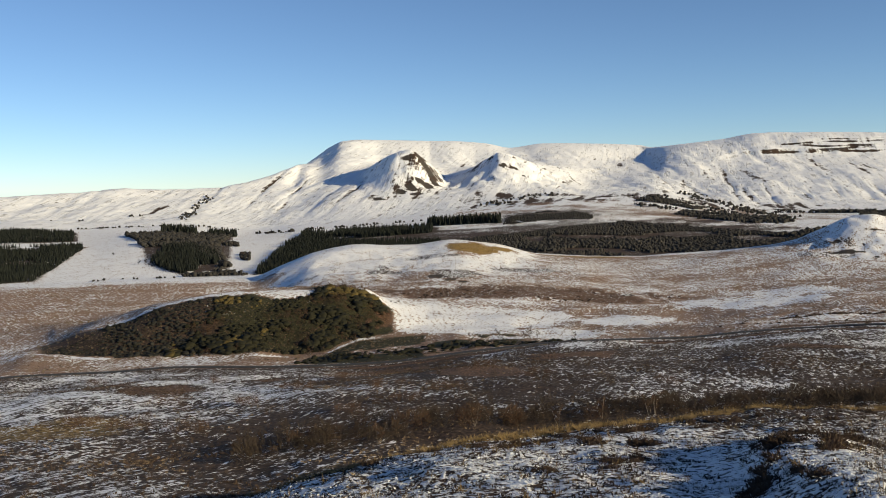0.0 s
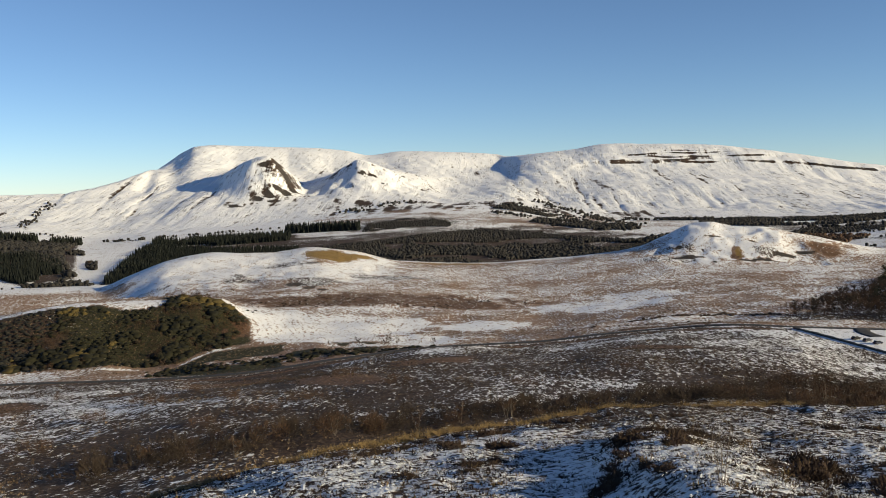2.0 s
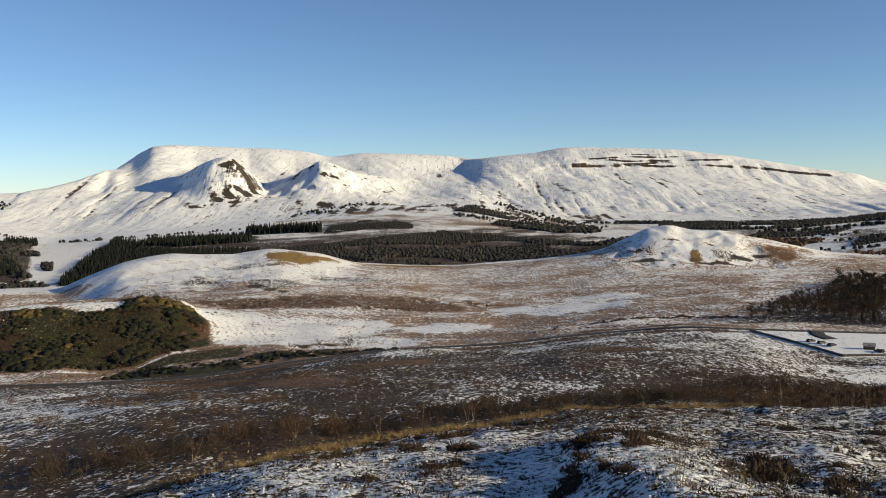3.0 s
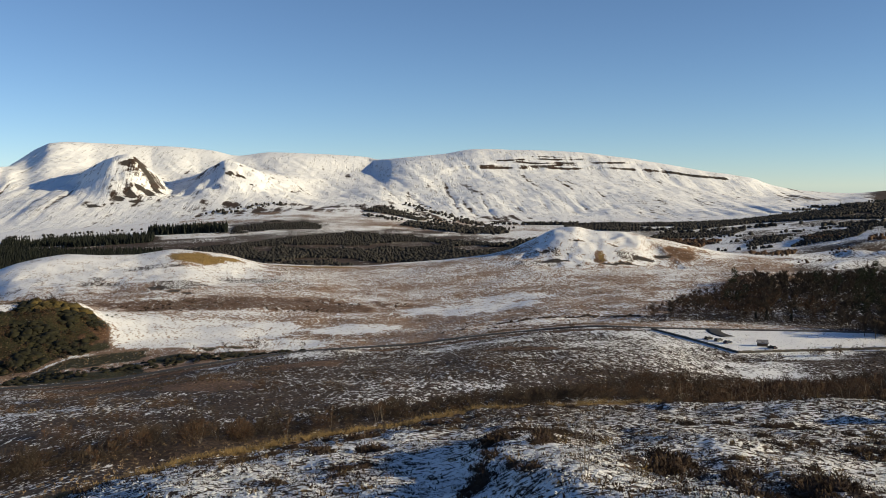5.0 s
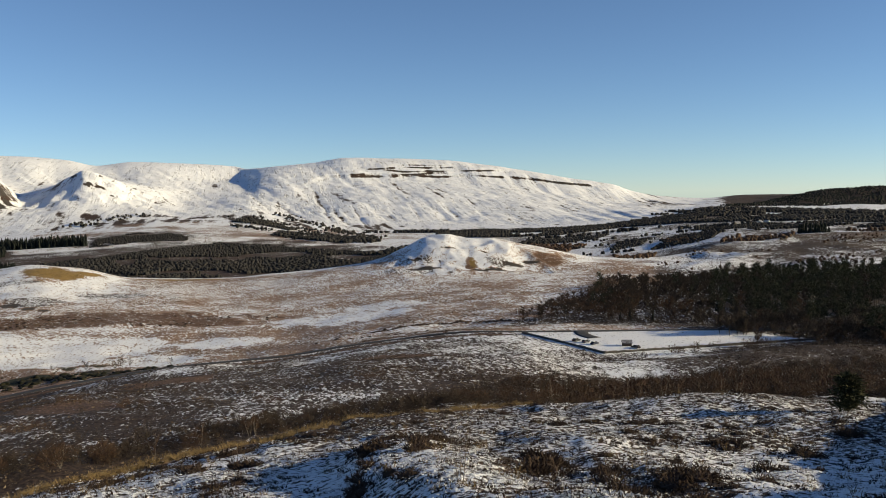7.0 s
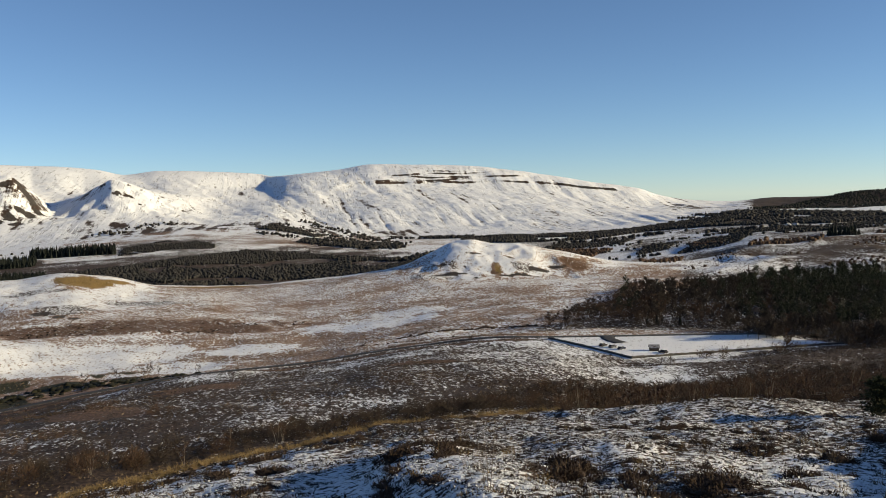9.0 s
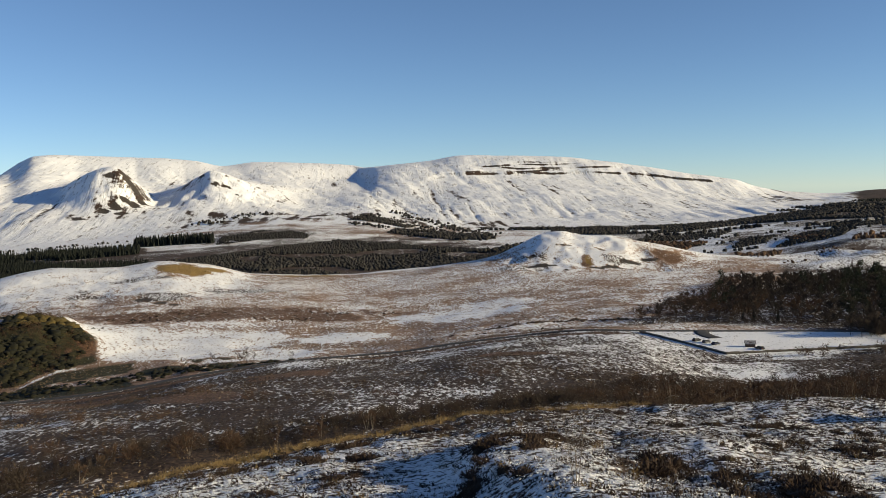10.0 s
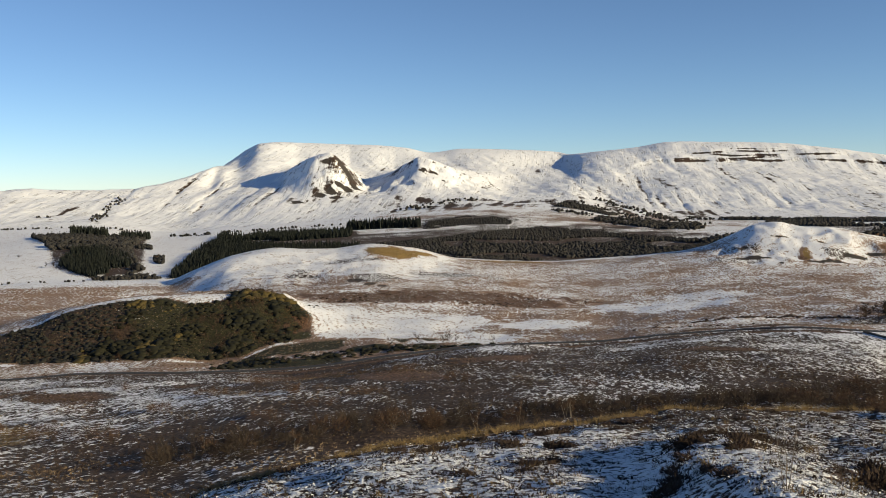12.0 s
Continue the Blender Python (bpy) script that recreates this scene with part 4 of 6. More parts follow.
def many(name, label, category, shapes, places, sizes, material, rng, sink=0.15):
    """One sheet of plants too many to count: turned and scaled copies of the shapes, joined."""
    places, sizes = np.asarray(places), np.asarray(sizes)
    z, pick = ground_many(places) - sink, rng.integers(len(shapes), size=len(places))
    vs, fs, n = [], [], 0
    for k, (v, f) in enumerate(shapes):
        m = pick == k
        count = int(m.sum())
        if not count:
            continue
        v, f = np.asarray(v), np.asarray(f)
        a, s = rng.uniform(0, 2 * math.pi, count)[:, None], sizes[m][:, None]
        up = s * rng.uniform(0.85, 1.2, (count, 1))
        x, y = places[m][:, :1], places[m][:, 1:]
        w = np.stack([(v[:, 0] * np.cos(a) - v[:, 1] * np.sin(a)) * s + x, (v[:, 0] * np.sin(a) + v[:, 1] * np.cos(a)) * s + y, v[:, 2] * up + z[m][:, None]], -1)
        vs.append(w.reshape(-1, 3))
        fs.append((f[None] + (n + len(v) * np.arange(count))[:, None, None]).reshape(-1, f.shape[1]))
        n += len(v) * count
    vs, fs = np.concatenate(vs), np.concatenate(fs)
    me = bpy.data.meshes.new(name)
    me.vertices.add(len(vs))
    me.vertices.foreach_set("co", vs.astype(np.float32).ravel())
    me.loops.add(fs.size)
    me.loops.foreach_set("vertex_index", fs.astype(np.int32).ravel())
    me.polygons.add(len(fs))
    me.polygons.foreach_set("loop_start", (np.arange(len(fs)) * fs.shape[1]).astype(np.int32))
    me.update(calc_edges=True)
    me.materials.append(material)
    return tagged(new(name, me), label, category, kind="stuff")


def scatter(rng, n, b0, b1, r0, r1):
    """Places between two bearings and two distances, thinning out with distance."""
    b = np.radians(rng.uniform(b0, b1, n))
    r = 1 / rng.uniform(1 / r1, 1 / r0, n) ** 1.0
    return np.stack([r * np.sin(b), r * np.cos(b)], 1)


def tuft_mesh(rng, n, wide, tall, blade):
    """A tussock: a few broad blades that lean out."""
    a = rng.uniform(0, 2 * math.pi, n)
    p = np.stack([np.cos(a), np.sin(a), np.zeros(n)], 1) * rng.uniform(0.1, 0.6, (n, 1)) * wide
    d = np.stack([np.cos(a) * 0.6, np.sin(a) * 0.6, np.ones(n)], 1) + rng.normal(0, 0.35, (n, 3))
    return blades(p, d, rng.uniform(0.7, 1.2, n) * tall, rng.uniform(0.7, 1.3, n) * blade, rng)


def stand(kinds, places, rng, lo=0.8, hi=1.2):
    """Copies of the model plants, one at each place."""
    for x, y in places:
        model = kinds[int(rng.integers(len(kinds)))]
        s = rng.uniform(lo, hi)
        m = pose(x, y, ground(x, y) - 0.05, rng.normal(0, 1.5), rng.normal(0, 1.5), rng.uniform(0, 360))
        copy_thing(model, m @ Matrix.Diagonal((s, s, s * rng.uniform(0.9, 1.15), 1)))


def drop(models):
    """Take away the model plants once they have been copied."""
    for m in models:
        for o in (*m.children_recursive, m):
            bpy.data.objects.remove(o)


# ---- far woods ----
rng = np.random.default_rng(11)
far_spruce = [spruce_shape(rng, 1.0, 3, 4, 0.18) for _ in range(6)]
far_bare = []
for _ in range(10):
    # a twiggy rounded crown on a short stem
    ring = []
    for k, (z, r) in enumerate(((0.12, 0.40), (0.52, 0.44))):
        for j in range(5):
            a = 2 * math.pi * (j + 0.5 * k) / 5
            q = r * rng.uniform(0.6, 1.3)
            ring.append((q * math.cos(a), q * math.sin(a), z * rng.uniform(0.8, 1.18)))
    ring.append((rng.normal(0, 0.1), rng.normal(0, 0.1), rng.uniform(0.70, 0.80)))
    f = []
    for j in range(5):
        a, b = j, (j + 1) % 5
        f += [(a, b, b + 5), (a, b + 5, a + 5), (a + 5, b + 5, 10)]
    n = 6
    q = rng.normal(0, 1, (n, 3))
    q /= np.linalg.norm(q, axis=1, keepdims=True)
    bv, bf = blades(q * (0.3, 0.3, 0.25) + (0, 0, 0.6), q + (0, 0, 0.7) + rng.normal(0, 0.3, (n, 3)), rng.uniform(0.10, 0.24, n), rng.uniform(0.06, 0.12, n), rng)
    v = np.concatenate([np.array(ring), bv, [(-0.03, 0, 0), (0.03, 0, 0), (0, 0.01, 0.5)]])
    f = np.concatenate([np.array(f), np.asarray(bf) + len(ring), [(len(v) - 3, len(v) - 2, len(v) - 1)]])
    far_bare.append((v, f))


def twig_ball(h, n, thick=1.0):
    """A rounded bush of fine bare twigs."""
    q = rng.normal(0, 1, (n, 3))
    q /= np.linalg.norm(q, axis=1, keepdims=True)
    at_q = q * rng.uniform(0.05, 1, (n, 1)) ** 0.6 * (0.42, 0.42, 0.36) + (0, 0, 0.38)
    v, f = blades(at_q, q + (0, 0, 0.6) + rng.normal(0, 0.4, (n, 3)), rng.uniform(0.10, 0.26, n), thick * rng.uniform(0.010, 0.022, n), rng)
    return v * h, f


mid_bare = []
for _ in range(8):
    n = 64
    q = rng.normal(0, 1, (n, 3))
    q /= np.linalg.norm(q, axis=1, keepdims=True)
    at_q = q * rng.uniform(0.1, 1, (n, 1)) ** 0.6 * (0.30, 0.30, 0.33) + (0, 0, 0.52)
    v, f = blades(at_q, q + (0, 0, 0.6) + rng.normal(0, 0.45, (n, 3)), rng.uniform(0.10, 0.24, n), rng.uniform(0.018, 0.038, n), rng)
    tv, tf = tube([(0, 0, -0.05), (rng.normal(0, 0.03), rng.normal(0, 0.03), 0.62)], [0.014, 0.004], 3)
    tf = [q3 for q4 in tf if len(q4) == 4 for q3 in ((q4[0], q4[1], q4[2]), (q4[0], q4[2], q4[3]))]
    mid_bare.append((np.concatenate([v, np.array(tv)]), np.concatenate([np.asarray(f), np.array(tf) + len(v)])))


def spruce_wood(name, label, outline, gap, h):
    p = fill(outline, 0.76 * gap, rng)
    p = p[rough_land(p[:, 0], p[:, 1], 70, 3, 133) > -0.75]
    many(name, label, "plantation", far_spruce, p, 0.85 * h * rng.uniform(0.82, 1.12, len(p)), SPRUCE, rng)


def bare_wood(name, label, outline, gap, h, material=None, gaps=0.55):
    p = fill(outline, 0.84 * gap, rng)
    p = p[rough_land(p[:, 0], p[:, 1], 90, 3, 131) > gaps - 1]
    many(name, label, "woodland", far_bare, p, 0.85 * h * rng.uniform(0.4, 1.35, len(p)), material or FAR_TWIG, rng)


def tree_line(name, label, stations, gap, spread, h, shapes, material):
    p = along(stations, gap, spread, rng)
    many(name, label, "tree line", shapes, p, h * rng.uniform(0.6, 1.25, len(p)), material, rng)


DARK_WOOD = "dark green spruce plantation among snowy fields"
BARE_WOOD = "brown leafless woodland on the valley floor"
spruce_wood("spruce_plantation", DARK_WOOD, [(-31, 1345), (-26.5, 1345), (-24.8, 1352), (-22, 1790), (-22, 1890), (-26.4, 1942), (-31, 1950)], 6.5, 9)
spruce_wood("spruce_plantation", DARK_WOOD, [(-31, 2060), (-22.5, 2040), (-22.4, 2400), (-24, 2440), (-31, 2400)], 8, 11)
spruce_wood("spruce_plantation", DARK_WOOD, [(-18.2, 1500), (-17.3, 1400), (-16.2, 1340), (-15.2, 1420), (-14.0, 1430), (-14.3, 1640), (-15.6, 1760), (-17.4, 1700)], 7, 12)
spruce_wood("spruce_plantation", DARK_WOOD, [(-17.5, 2080), (-15.4, 2080), (-15.4, 2200), (-17.5, 2200)], 9, 22)
spruce_wood("spruce_plantation", DARK_WOOD, [(-14.8, 2120), (-13.0, 2180), (-13.0, 2300), (-14.6, 2260)], 10, 18)
bare_wood("leafless_wood", BARE_WOOD, [(-18.6, 1712), (-16.0, 1720), (-15.0, 1560), (-14.4, 1340), (-13.2, 1330), (-13.6, 1458), (-14.2, 1770), (-14.0, 1900), (-13.2, 2290), (-15.0, 2200), (-17.6, 2080), (-19.6, 2130), (-19.2, 1980)], 8, 11)
spruce_wood("spruce_plantation", DARK_WOOD, [(-12, 1292), (-10, 1290), (-5.3, 1300), (-0.5, 1380), (-0.2, 1620), (-5, 1700), (-9.2, 1950), (-10.3, 1700)], 7, 13)
spruce_wood("spruce_plantation", DARK_WOOD, [(-9.1, 1980), (-5, 1850), (-0.8, 1850), (-0.6, 2000), (-8.8, 2180)], 7.5, 14)
spruce_wood("spruce_plantation", DARK_WOOD, [(-1.0, 2050), (3.7, 1980), (3.7, 2050), (-1.0, 2140)], 8, 21)
bare_wood("leafless_wood", BARE_WOOD, [(0.2, 1300), (7.7, 1330), (16.4, 1290), (22.5, 1290), (23.4, 1560), (20, 1700), (16, 1800), (11.3, 1900), (7.9, 1800), (4.2, 1700), (0.3, 1640)], 5.6, 6.5, None, 0.6)
bare_wood("leafless_wood", BARE_WOOD, [(3.6, 1380), (7.5, 1400), (7.0, 1480), (3.4, 1460)], 7.7, 8.4)
bare_wood("leafless_wood", BARE_WOOD, [(14.2, 1420), (18, 1400), (20.4, 1480), (18, 1560), (14.4, 1530)], 7.7, 8.4)
bare_wood("leafless_wood", BARE_WOOD, [(10.4, 1800), (14.0, 1780), (15.8, 1830), (11.3, 1900)], 7.7, 8.4)
bare_wood("leafless_wood", BARE_WOOD, [(29, 2010), (33, 2050), (36.6, 2250), (40.4, 2112), (47, 1920), (54, 1820), (54, 2080), (47, 2180), (42, 2350), (39, 2700), (34, 2450), (25, 2260), (25, 2060)], 8, 9)
bare_wood("leafless_wood", BARE_WOOD, [(33.5, 2150), (37, 2300), (40.5, 2180), (40.2, 2320), (37.5, 2450), (34, 2330)], 9.1, 8.4)
bare_wood("leafless_wood", BARE_WOOD, [(20.5, 2420), (29, 2300), (29, 2420), (20.5, 2520)], 7, 8)
bare_wood("leafless_wood", BARE_WOOD, [(38.4, 2950), (43.5, 2500), (44, 2700), (39.8, 3100)], 9.8, 9.8)
spruce_wood("spruce_plantation", DARK_WOOD, [(47.0, 1310), (48.6, 1285), (48.8, 1330), (47.2, 1350)], 6, 14)
bare_wood("leafless_scrub", "russet leafless scrub on the snowy moor", [(42.5, 1180), (46.5, 1180), (46.8, 1260), (43, 1290)], 9, 7, RUSSET)
bare_wood("leafless_scrub", "russet leafless scrub on the snowy moor", [(36.2, 1020), (38.5, 1050), (38.8, 1240), (36.6, 1260)], 10, 6, RUSSET)
bare_wood("leafless_scrub", "russet leafless scrub on the snowy moor", [(49.5, 1300), (54, 1280), (54, 1340), (49.5, 1350)], 10, 7, RUSSET)
bare_wood("leafless_scrub", "russet leafless scrub on the snowy moor", [(39.2, 1440), (41.2, 1420), (41.2, 1480), (39.2, 1500)], 9, 7, RUSSET)
bare_wood("leafless_wood", BARE_WOOD, [(14.5, 2150), (19.5, 1930), (21.5, 1960), (20.5, 2120), (15.5, 2330)], 9, 10)
bare_wood("leafless_wood", BARE_WOOD, [(12.2, 2560), (15.8, 2380), (16.4, 2500), (13.0, 2720)], 9, 10)
bare_wood("leafless_wood", BARE_WOOD, [(20.2, 1620), (24.5, 1500), (29.0, 1620), (29.0, 1900), (24.0, 1780)], 10, 10)
bare_wood("leafless_wood", BARE_WOOD, [(29, 1500), (33, 1480), (34.5, 1620), (31, 1700)], 9, 8, RUSSET)
bare_wood("leafless_wood", BARE_WOOD, [(40, 2400), (47, 2230), (54, 2150), (54, 2420), (46, 2600), (42, 2800)], 11, 12)
bare_wood("leafless_wood", BARE_WOOD, [(48, 2050), (54, 1950), (54, 2100), (49, 2180)], 8.2, 9.1)
bare_wood("leafless_wood", BARE_WOOD, [(43, 2150), (46, 2060), (46.5, 2130), (43.5, 2230)], 8.2, 9.1)
bare_wood("leafless_wood", BARE_WOOD, [(-16.4, 1296), (-13.2, 1292), (-12.6, 1275), (-12.4, 1300), (-13.4, 1330), (-16.2, 1320)], 6, 8)
bare_wood("leafless_wood", BARE_WOOD, [(-12.9, 1540), (-12.3, 1500), (-12.2, 1620), (-12.8, 1640)], 9, 8)
bare_wood("leafless_wood", BARE_WOOD, [(-13.9, 1830), (-12.9, 1800), (-12.9, 1860), (-13.8, 1900)], 9, 9)
bare_wood("leafless_wood", BARE_WOOD, [(3.8, 1920), (7.5, 1990), (10.2, 1950), (9.2, 2100), (8.4, 2180), (6.5, 2240), (4.2, 2120)], 7, 6)
for outline in ([(38.5, 1380), (42, 1400), (43, 1560), (40, 1600)], [(44, 1560), (48, 1480), (50, 1600), (46, 1700)], [(50, 1420), (54, 1380), (54, 1520), (51, 1560)], [(40, 1660), (44, 1640), (46, 1780), (42, 1860)],
                [(47, 1760), (53, 1640), (54, 1760), (49, 1860)], [(30, 1720), (35, 1760), (36, 1900), (31, 1860)], [(36, 1440), (38, 1480), (38.4, 1640), (36.4, 1600)]):
    bare_wood("leafless_wood", BARE_WOOD, outline, 6.5, 6, None, 0.45)
# wood on the far hill, in spruce tone to put distance haze into its colour
bare_wood("leafless_wood", BARE_WOOD, [(42.4, 3350), (48, 3150), (60, 3150), (60, 3900), (49, 3860), (46, 3800)], 15, 9, SPRUCE, 0.1)
for outline in ([(38.5, 900), (44, 900), (45, 1000), (39, 980)], [(46, 930), (54, 900), (54, 1010), (47, 1040)], [(40, 1060), (46, 1080), (47, 1160), (41, 1120)], [(48, 1120), (54, 1100), (54, 1230), (49, 1240)]):
    p = fill(outline, 9, rng)
    p = p[rough_land(p[:, 0], p[:, 1], 45, 3, 137) > 0.1]
    many("leafless_scrub", "russet leafless scrub on the snowy moor", "scrub", far_bare, p, rng.uniform(1.5, 4.5, len(p)), RUSSET, rng)
LINE = "dark leafless trees along a snowy hillside"
for stations, gap, spread, h, kind in (
        ([(2.7, 2690), (4.1, 2670)], 3, 16, 10, 1), ([(4.4, 2740), (5.6, 2740)], 4, 12, 9, 1), ([(5.6, 2790), (7.0, 2780)], 4, 12, 9, 1),
        ([(12.2, 2425), (14.4, 2290)], 4, 14, 9, 1), ([(15.0, 3100), (16.2, 2850), (18.0, 2640), (21.2, 2100)], 6, 16, 9, 1),
        ([(13.0, 2750), (15.5, 2600), (17.8, 2300)], 7, 25, 9, 1), ([(-16.3, 2760), (-15.8, 2950), (-14.5, 3230)], 9, 10, 9, 1),
        ([(16.0, 2083), (20.6, 1930)], 4, 20, 9, 1), ([(-19.6, 2950), (-18.3, 2930)], 9, 12, 8, 1), ([(-23.5, 2890), (-21.5, 2900)], 22, 15, 7, 1),
        ([(-11.5, 2330), (-9.4, 2280)], 4, 14, 8, 1), ([(20.9, 2440), (29, 2350)], 4, 18, 9, 1), ([(21.4, 1990), (20.4, 1960)], 5, 8, 12, 0),
        ([(-22, 1300), (-14, 1285)], 12, 4, 4, 1), ([(30, 1750), (36, 1700)], 5, 12, 8, 1), ([(33, 1560), (39, 1600)], 6, 9, 7, 1), ([(31, 1900), (38, 1980)], 4, 14, 10, 1), ([(38, 1700), (44, 1750)], 6, 10, 7, 1), ([(40, 1850), (47, 1780)], 4, 12, 9, 1), ([(34, 1400), (38, 1380)], 6, 8, 6, 1), ([(43, 1500), (49, 1460)], 6, 10, 6, 1), ([(-22.5, 2600), (-13, 2620)], 9, 10, 7, 1), ([(-9, 2330), (0, 2300)], 8, 8, 7, 1), ([(36, 1480), (42, 1560)], 12, 6, 5, 1)):
    tree_line("tree_line", LINE, stations, gap, spread, h, far_bare if kind else far_spruce, FAR_TWIG if kind else SPRUCE)

# ---- the mixed wood behind the car park ----
pines = [plant("pine_tree", "dark green pine with a bare lower trunk", "tree", pine_tree(rng, 12, PINE, BARK, 17, 32), "wood behind the car park") for _ in range(6)]
birches = [plant("birch_tree", "leafless birch with brown twigs", "tree", bare_tree(rng, 10, BARK, RUSSET if k % 3 == 0 else WOOD_TWIG, 0.38, 420), "wood behind the car park") for k in range(6)]
F_LEFT = [(30.1, 489), (33.7, 497), (37.0, 484), (38.0, 600), (37.4, 745), (36.0, 800), (33.7, 640), (31.5, 560)]
F_RIGHT = [(37.0, 484), (42.4, 455), (47.3, 452), (55, 452), (57, 870), (52.4, 860), (47.3, 830), (42.4, 800), (37.4, 760)]
p = np.concatenate([fill(F_LEFT, 7.5, rng), fill(F_RIGHT, 9.5, rng)])
p = p[(rough_land(p[:, 0], p[:, 1], 40, 3, 143) > -0.55) | (np.hypot(p[:, 0], p[:, 1]) > 640)]
p = p[np.argsort(np.hypot(p[:, 0], p[:, 1]))]
bearing_of = np.degrees(np.arctan2(p[:, 0], p[:, 1]))
mixed = rng.uniform(0, 1, len(p)) < 0.03 + 0.62 * step(bearing_of, 39.5, 47)
west = bearing_of < 36.5
stand(pines, p[mixed][:190], rng, 0.7, 1.25)
stand(birches, p[~mixed & west][:150], rng, 0.45, 0.85)
stand(birches, p[~mixed & ~west][:150], rng, 0.6, 1.15)
for rest, kinds in ((p[mixed][190:], pines), (np.concatenate([p[~mixed & west][150:], p[~mixed & ~west][150:]]), birches)):
    shapes = []
    for k in kinds:
        me = next(c for c in k.children if c.name.startswith("crown")).data
        v = np.array([q.co for q in me.vertices])
        v = v.reshape(-1, 3, 3)[::2]
        v = v + 0.5 * (v - v.mean(1, keepdims=True))
        shapes.append((v.reshape(-1, 3), np.arange(v.size // 3).reshape(-1, 3)))
    if len(rest):
        many("wood_behind", "crowded mixed wood of pine and birch", "woodland", shapes, rest, rng.uniform(0.75, 1.2, len(rest)), PINE if kinds is pines else WOOD_TWIG, rng)
low = [shrub_mesh(rng, 1.0, 40, 0.7) for _ in range(6)]
q = fill(F_RIGHT, 6.5, rng)
many("undergrowth", "dark leafless undergrowth below the trees", "undergrowth", low, q, rng.uniform(1.0, 2.8, len(q)), WOOD_TWIG, rng)
q = fill(F_LEFT, 6.0, rng)
many("undergrowth", "brown leafless undergrowth below the birches", "undergrowth", low, q, rng.uniform(1.0, 3.0, len(q)), RUSSET, rng)
q = fill(F_LEFT, 5.5, rng)
q = q[rough_land(q[:, 0], q[:, 1], 40, 3, 143) > -0.55]
many("birch_wood", "brown leafless birches crowded beside the road", "woodland", mid_bare, q, rng.uniform(3.5, 8.0, len(q)), RUSSET, rng)
q = fill(F_RIGHT, 10.0, rng)
many("birch_wood", "brown leafless birches among pines", "woodland", mid_bare, q, rng.uniform(4.5, 10.0, len(q)), WOOD_TWIG, rng)
q = fill([(42.5, 446), (45, 436), (49, 424), (56, 400), (57, 470), (48, 462), (43, 456)], 7.0, rng)
many("thicket", "dark leafless thicket beside the car park", "thicket", mid_bare, q, rng.uniform(3.5, 9.5, len(q)), WOOD_TWIG, rng)
# strip before the wood: some scrub, thickened to stand in for shade on snow
q = fill([(33, 478), (37, 470), (42.5, 446), (43, 452), (38, 486), (33.5, 495)], 4.5, rng)
q2 = fill([(31.5, 482), (37, 464), (43.5, 444), (43.5, 456), (38, 492), (31.5, 494)], 3.4, rng)
many("thicket", "low dark thicket over the shaded strip before the wood", "thicket", [twig_ball(1.0, 56, 2.6) for _ in range(6)], q2, rng.uniform(1.2, 3.4, len(q2)), WOOD_TWIG, rng)
q2 = fill([(41, 354), (47, 347), (56, 340), (56, 388), (48, 392), (43, 380)], 5.0, rng)
many("thicket", "brown leafless bushes on the moor", "thicket", [twig_ball(1.0, 60, 2.2) for _ in range(6)], q2, rng.uniform(1.2, 3.6, len(q2)), WOOD_TWIG, rng)
many("thicket", "dark leafless thicket added over shaded snow by the road", "thicket", mid_bare, q, rng.uniform(1.8, 5.5, len(q)), WOOD_TWIG, rng)
q = np.array([at(b, r) for b, r in ((43.5, 437), (43.8, 440), (44.2, 436), (44.0, 433), (47.6, 428), (48.4, 424), (49.3, 428), (50.3, 424), (51.2, 418), (52.2, 414), (46.3, 446), (45.4, 448))])
many("thicket", "broad brown leafless trees at the end of the car park", "thicket", [twig_ball(1.0, 520, 1.5) for _ in range(4)], q, rng.uniform(8, 12, len(q)), WOOD_TWIG, rng)
q = np.array([at(b, r) for b, r in ((39.9, 366), (40.3, 368), (41.2, 372), (44.3, 378), (44.8, 377), (45.3, 376), (44.5, 362), (48.4, 392), (48.9, 390), (50.0, 388), (38.0, 346))])
many("thicket", "rounded brown leafless bushes at the car park wall", "thicket", [twig_ball(1.0, 220, 2.0) for _ in range(4)], q, rng.uniform(3.5, 6.5, len(q)), RUSSET, rng)
q = fill([(44, 300), (56, 290), (57, 395), (50, 392), (46, 378), (43.5, 350)], 4.6, rng)
many("moor_scrub", "crowded brown leafless scrub below the car park", "scrub", [twig_ball(1.0, 64, 1.7) for _ in range(6)], q, rng.uniform(1.4, 3.4, len(q)), WOOD_TWIG, rng)
# single trees by the car park and the road
stand(birches, [at(b, r) for b, r in ((43.2, 424), (44.2, 428), (46.5, 452), (47.2, 447), (48.2, 430), (49.5, 428), (50.6, 431), (42.6, 434), (42.0, 446), (43.0, 448), (43.6, 445), (41.3, 447), (45.2, 440), (51.5, 425), (52.5, 420), (47.6, 412), (49.0, 415), (50.4, 410), (42.6, 430), (43.7, 428), (44.6, 432), (48.7, 391), (49.8, 391), (51.3, 440), (52.3, 428), (53.3, 412), (47.9, 384))], rng, 0.75, 1.1)
q = [at(b, r) for b, r in ((42.6, 431), (43.2, 429), (44.0, 428), (44.7, 432), (48.6, 391), (49.3, 390), (50.0, 392), (51.2, 444), (52.0, 432), (52.8, 424), (53.4, 415), (46.6, 379))]
many("thicket", "broad brown leafless trees beside the car park", "thicket", mid_bare, np.array(q), rng.uniform(6, 10, len(q)), RUSSET, rng)
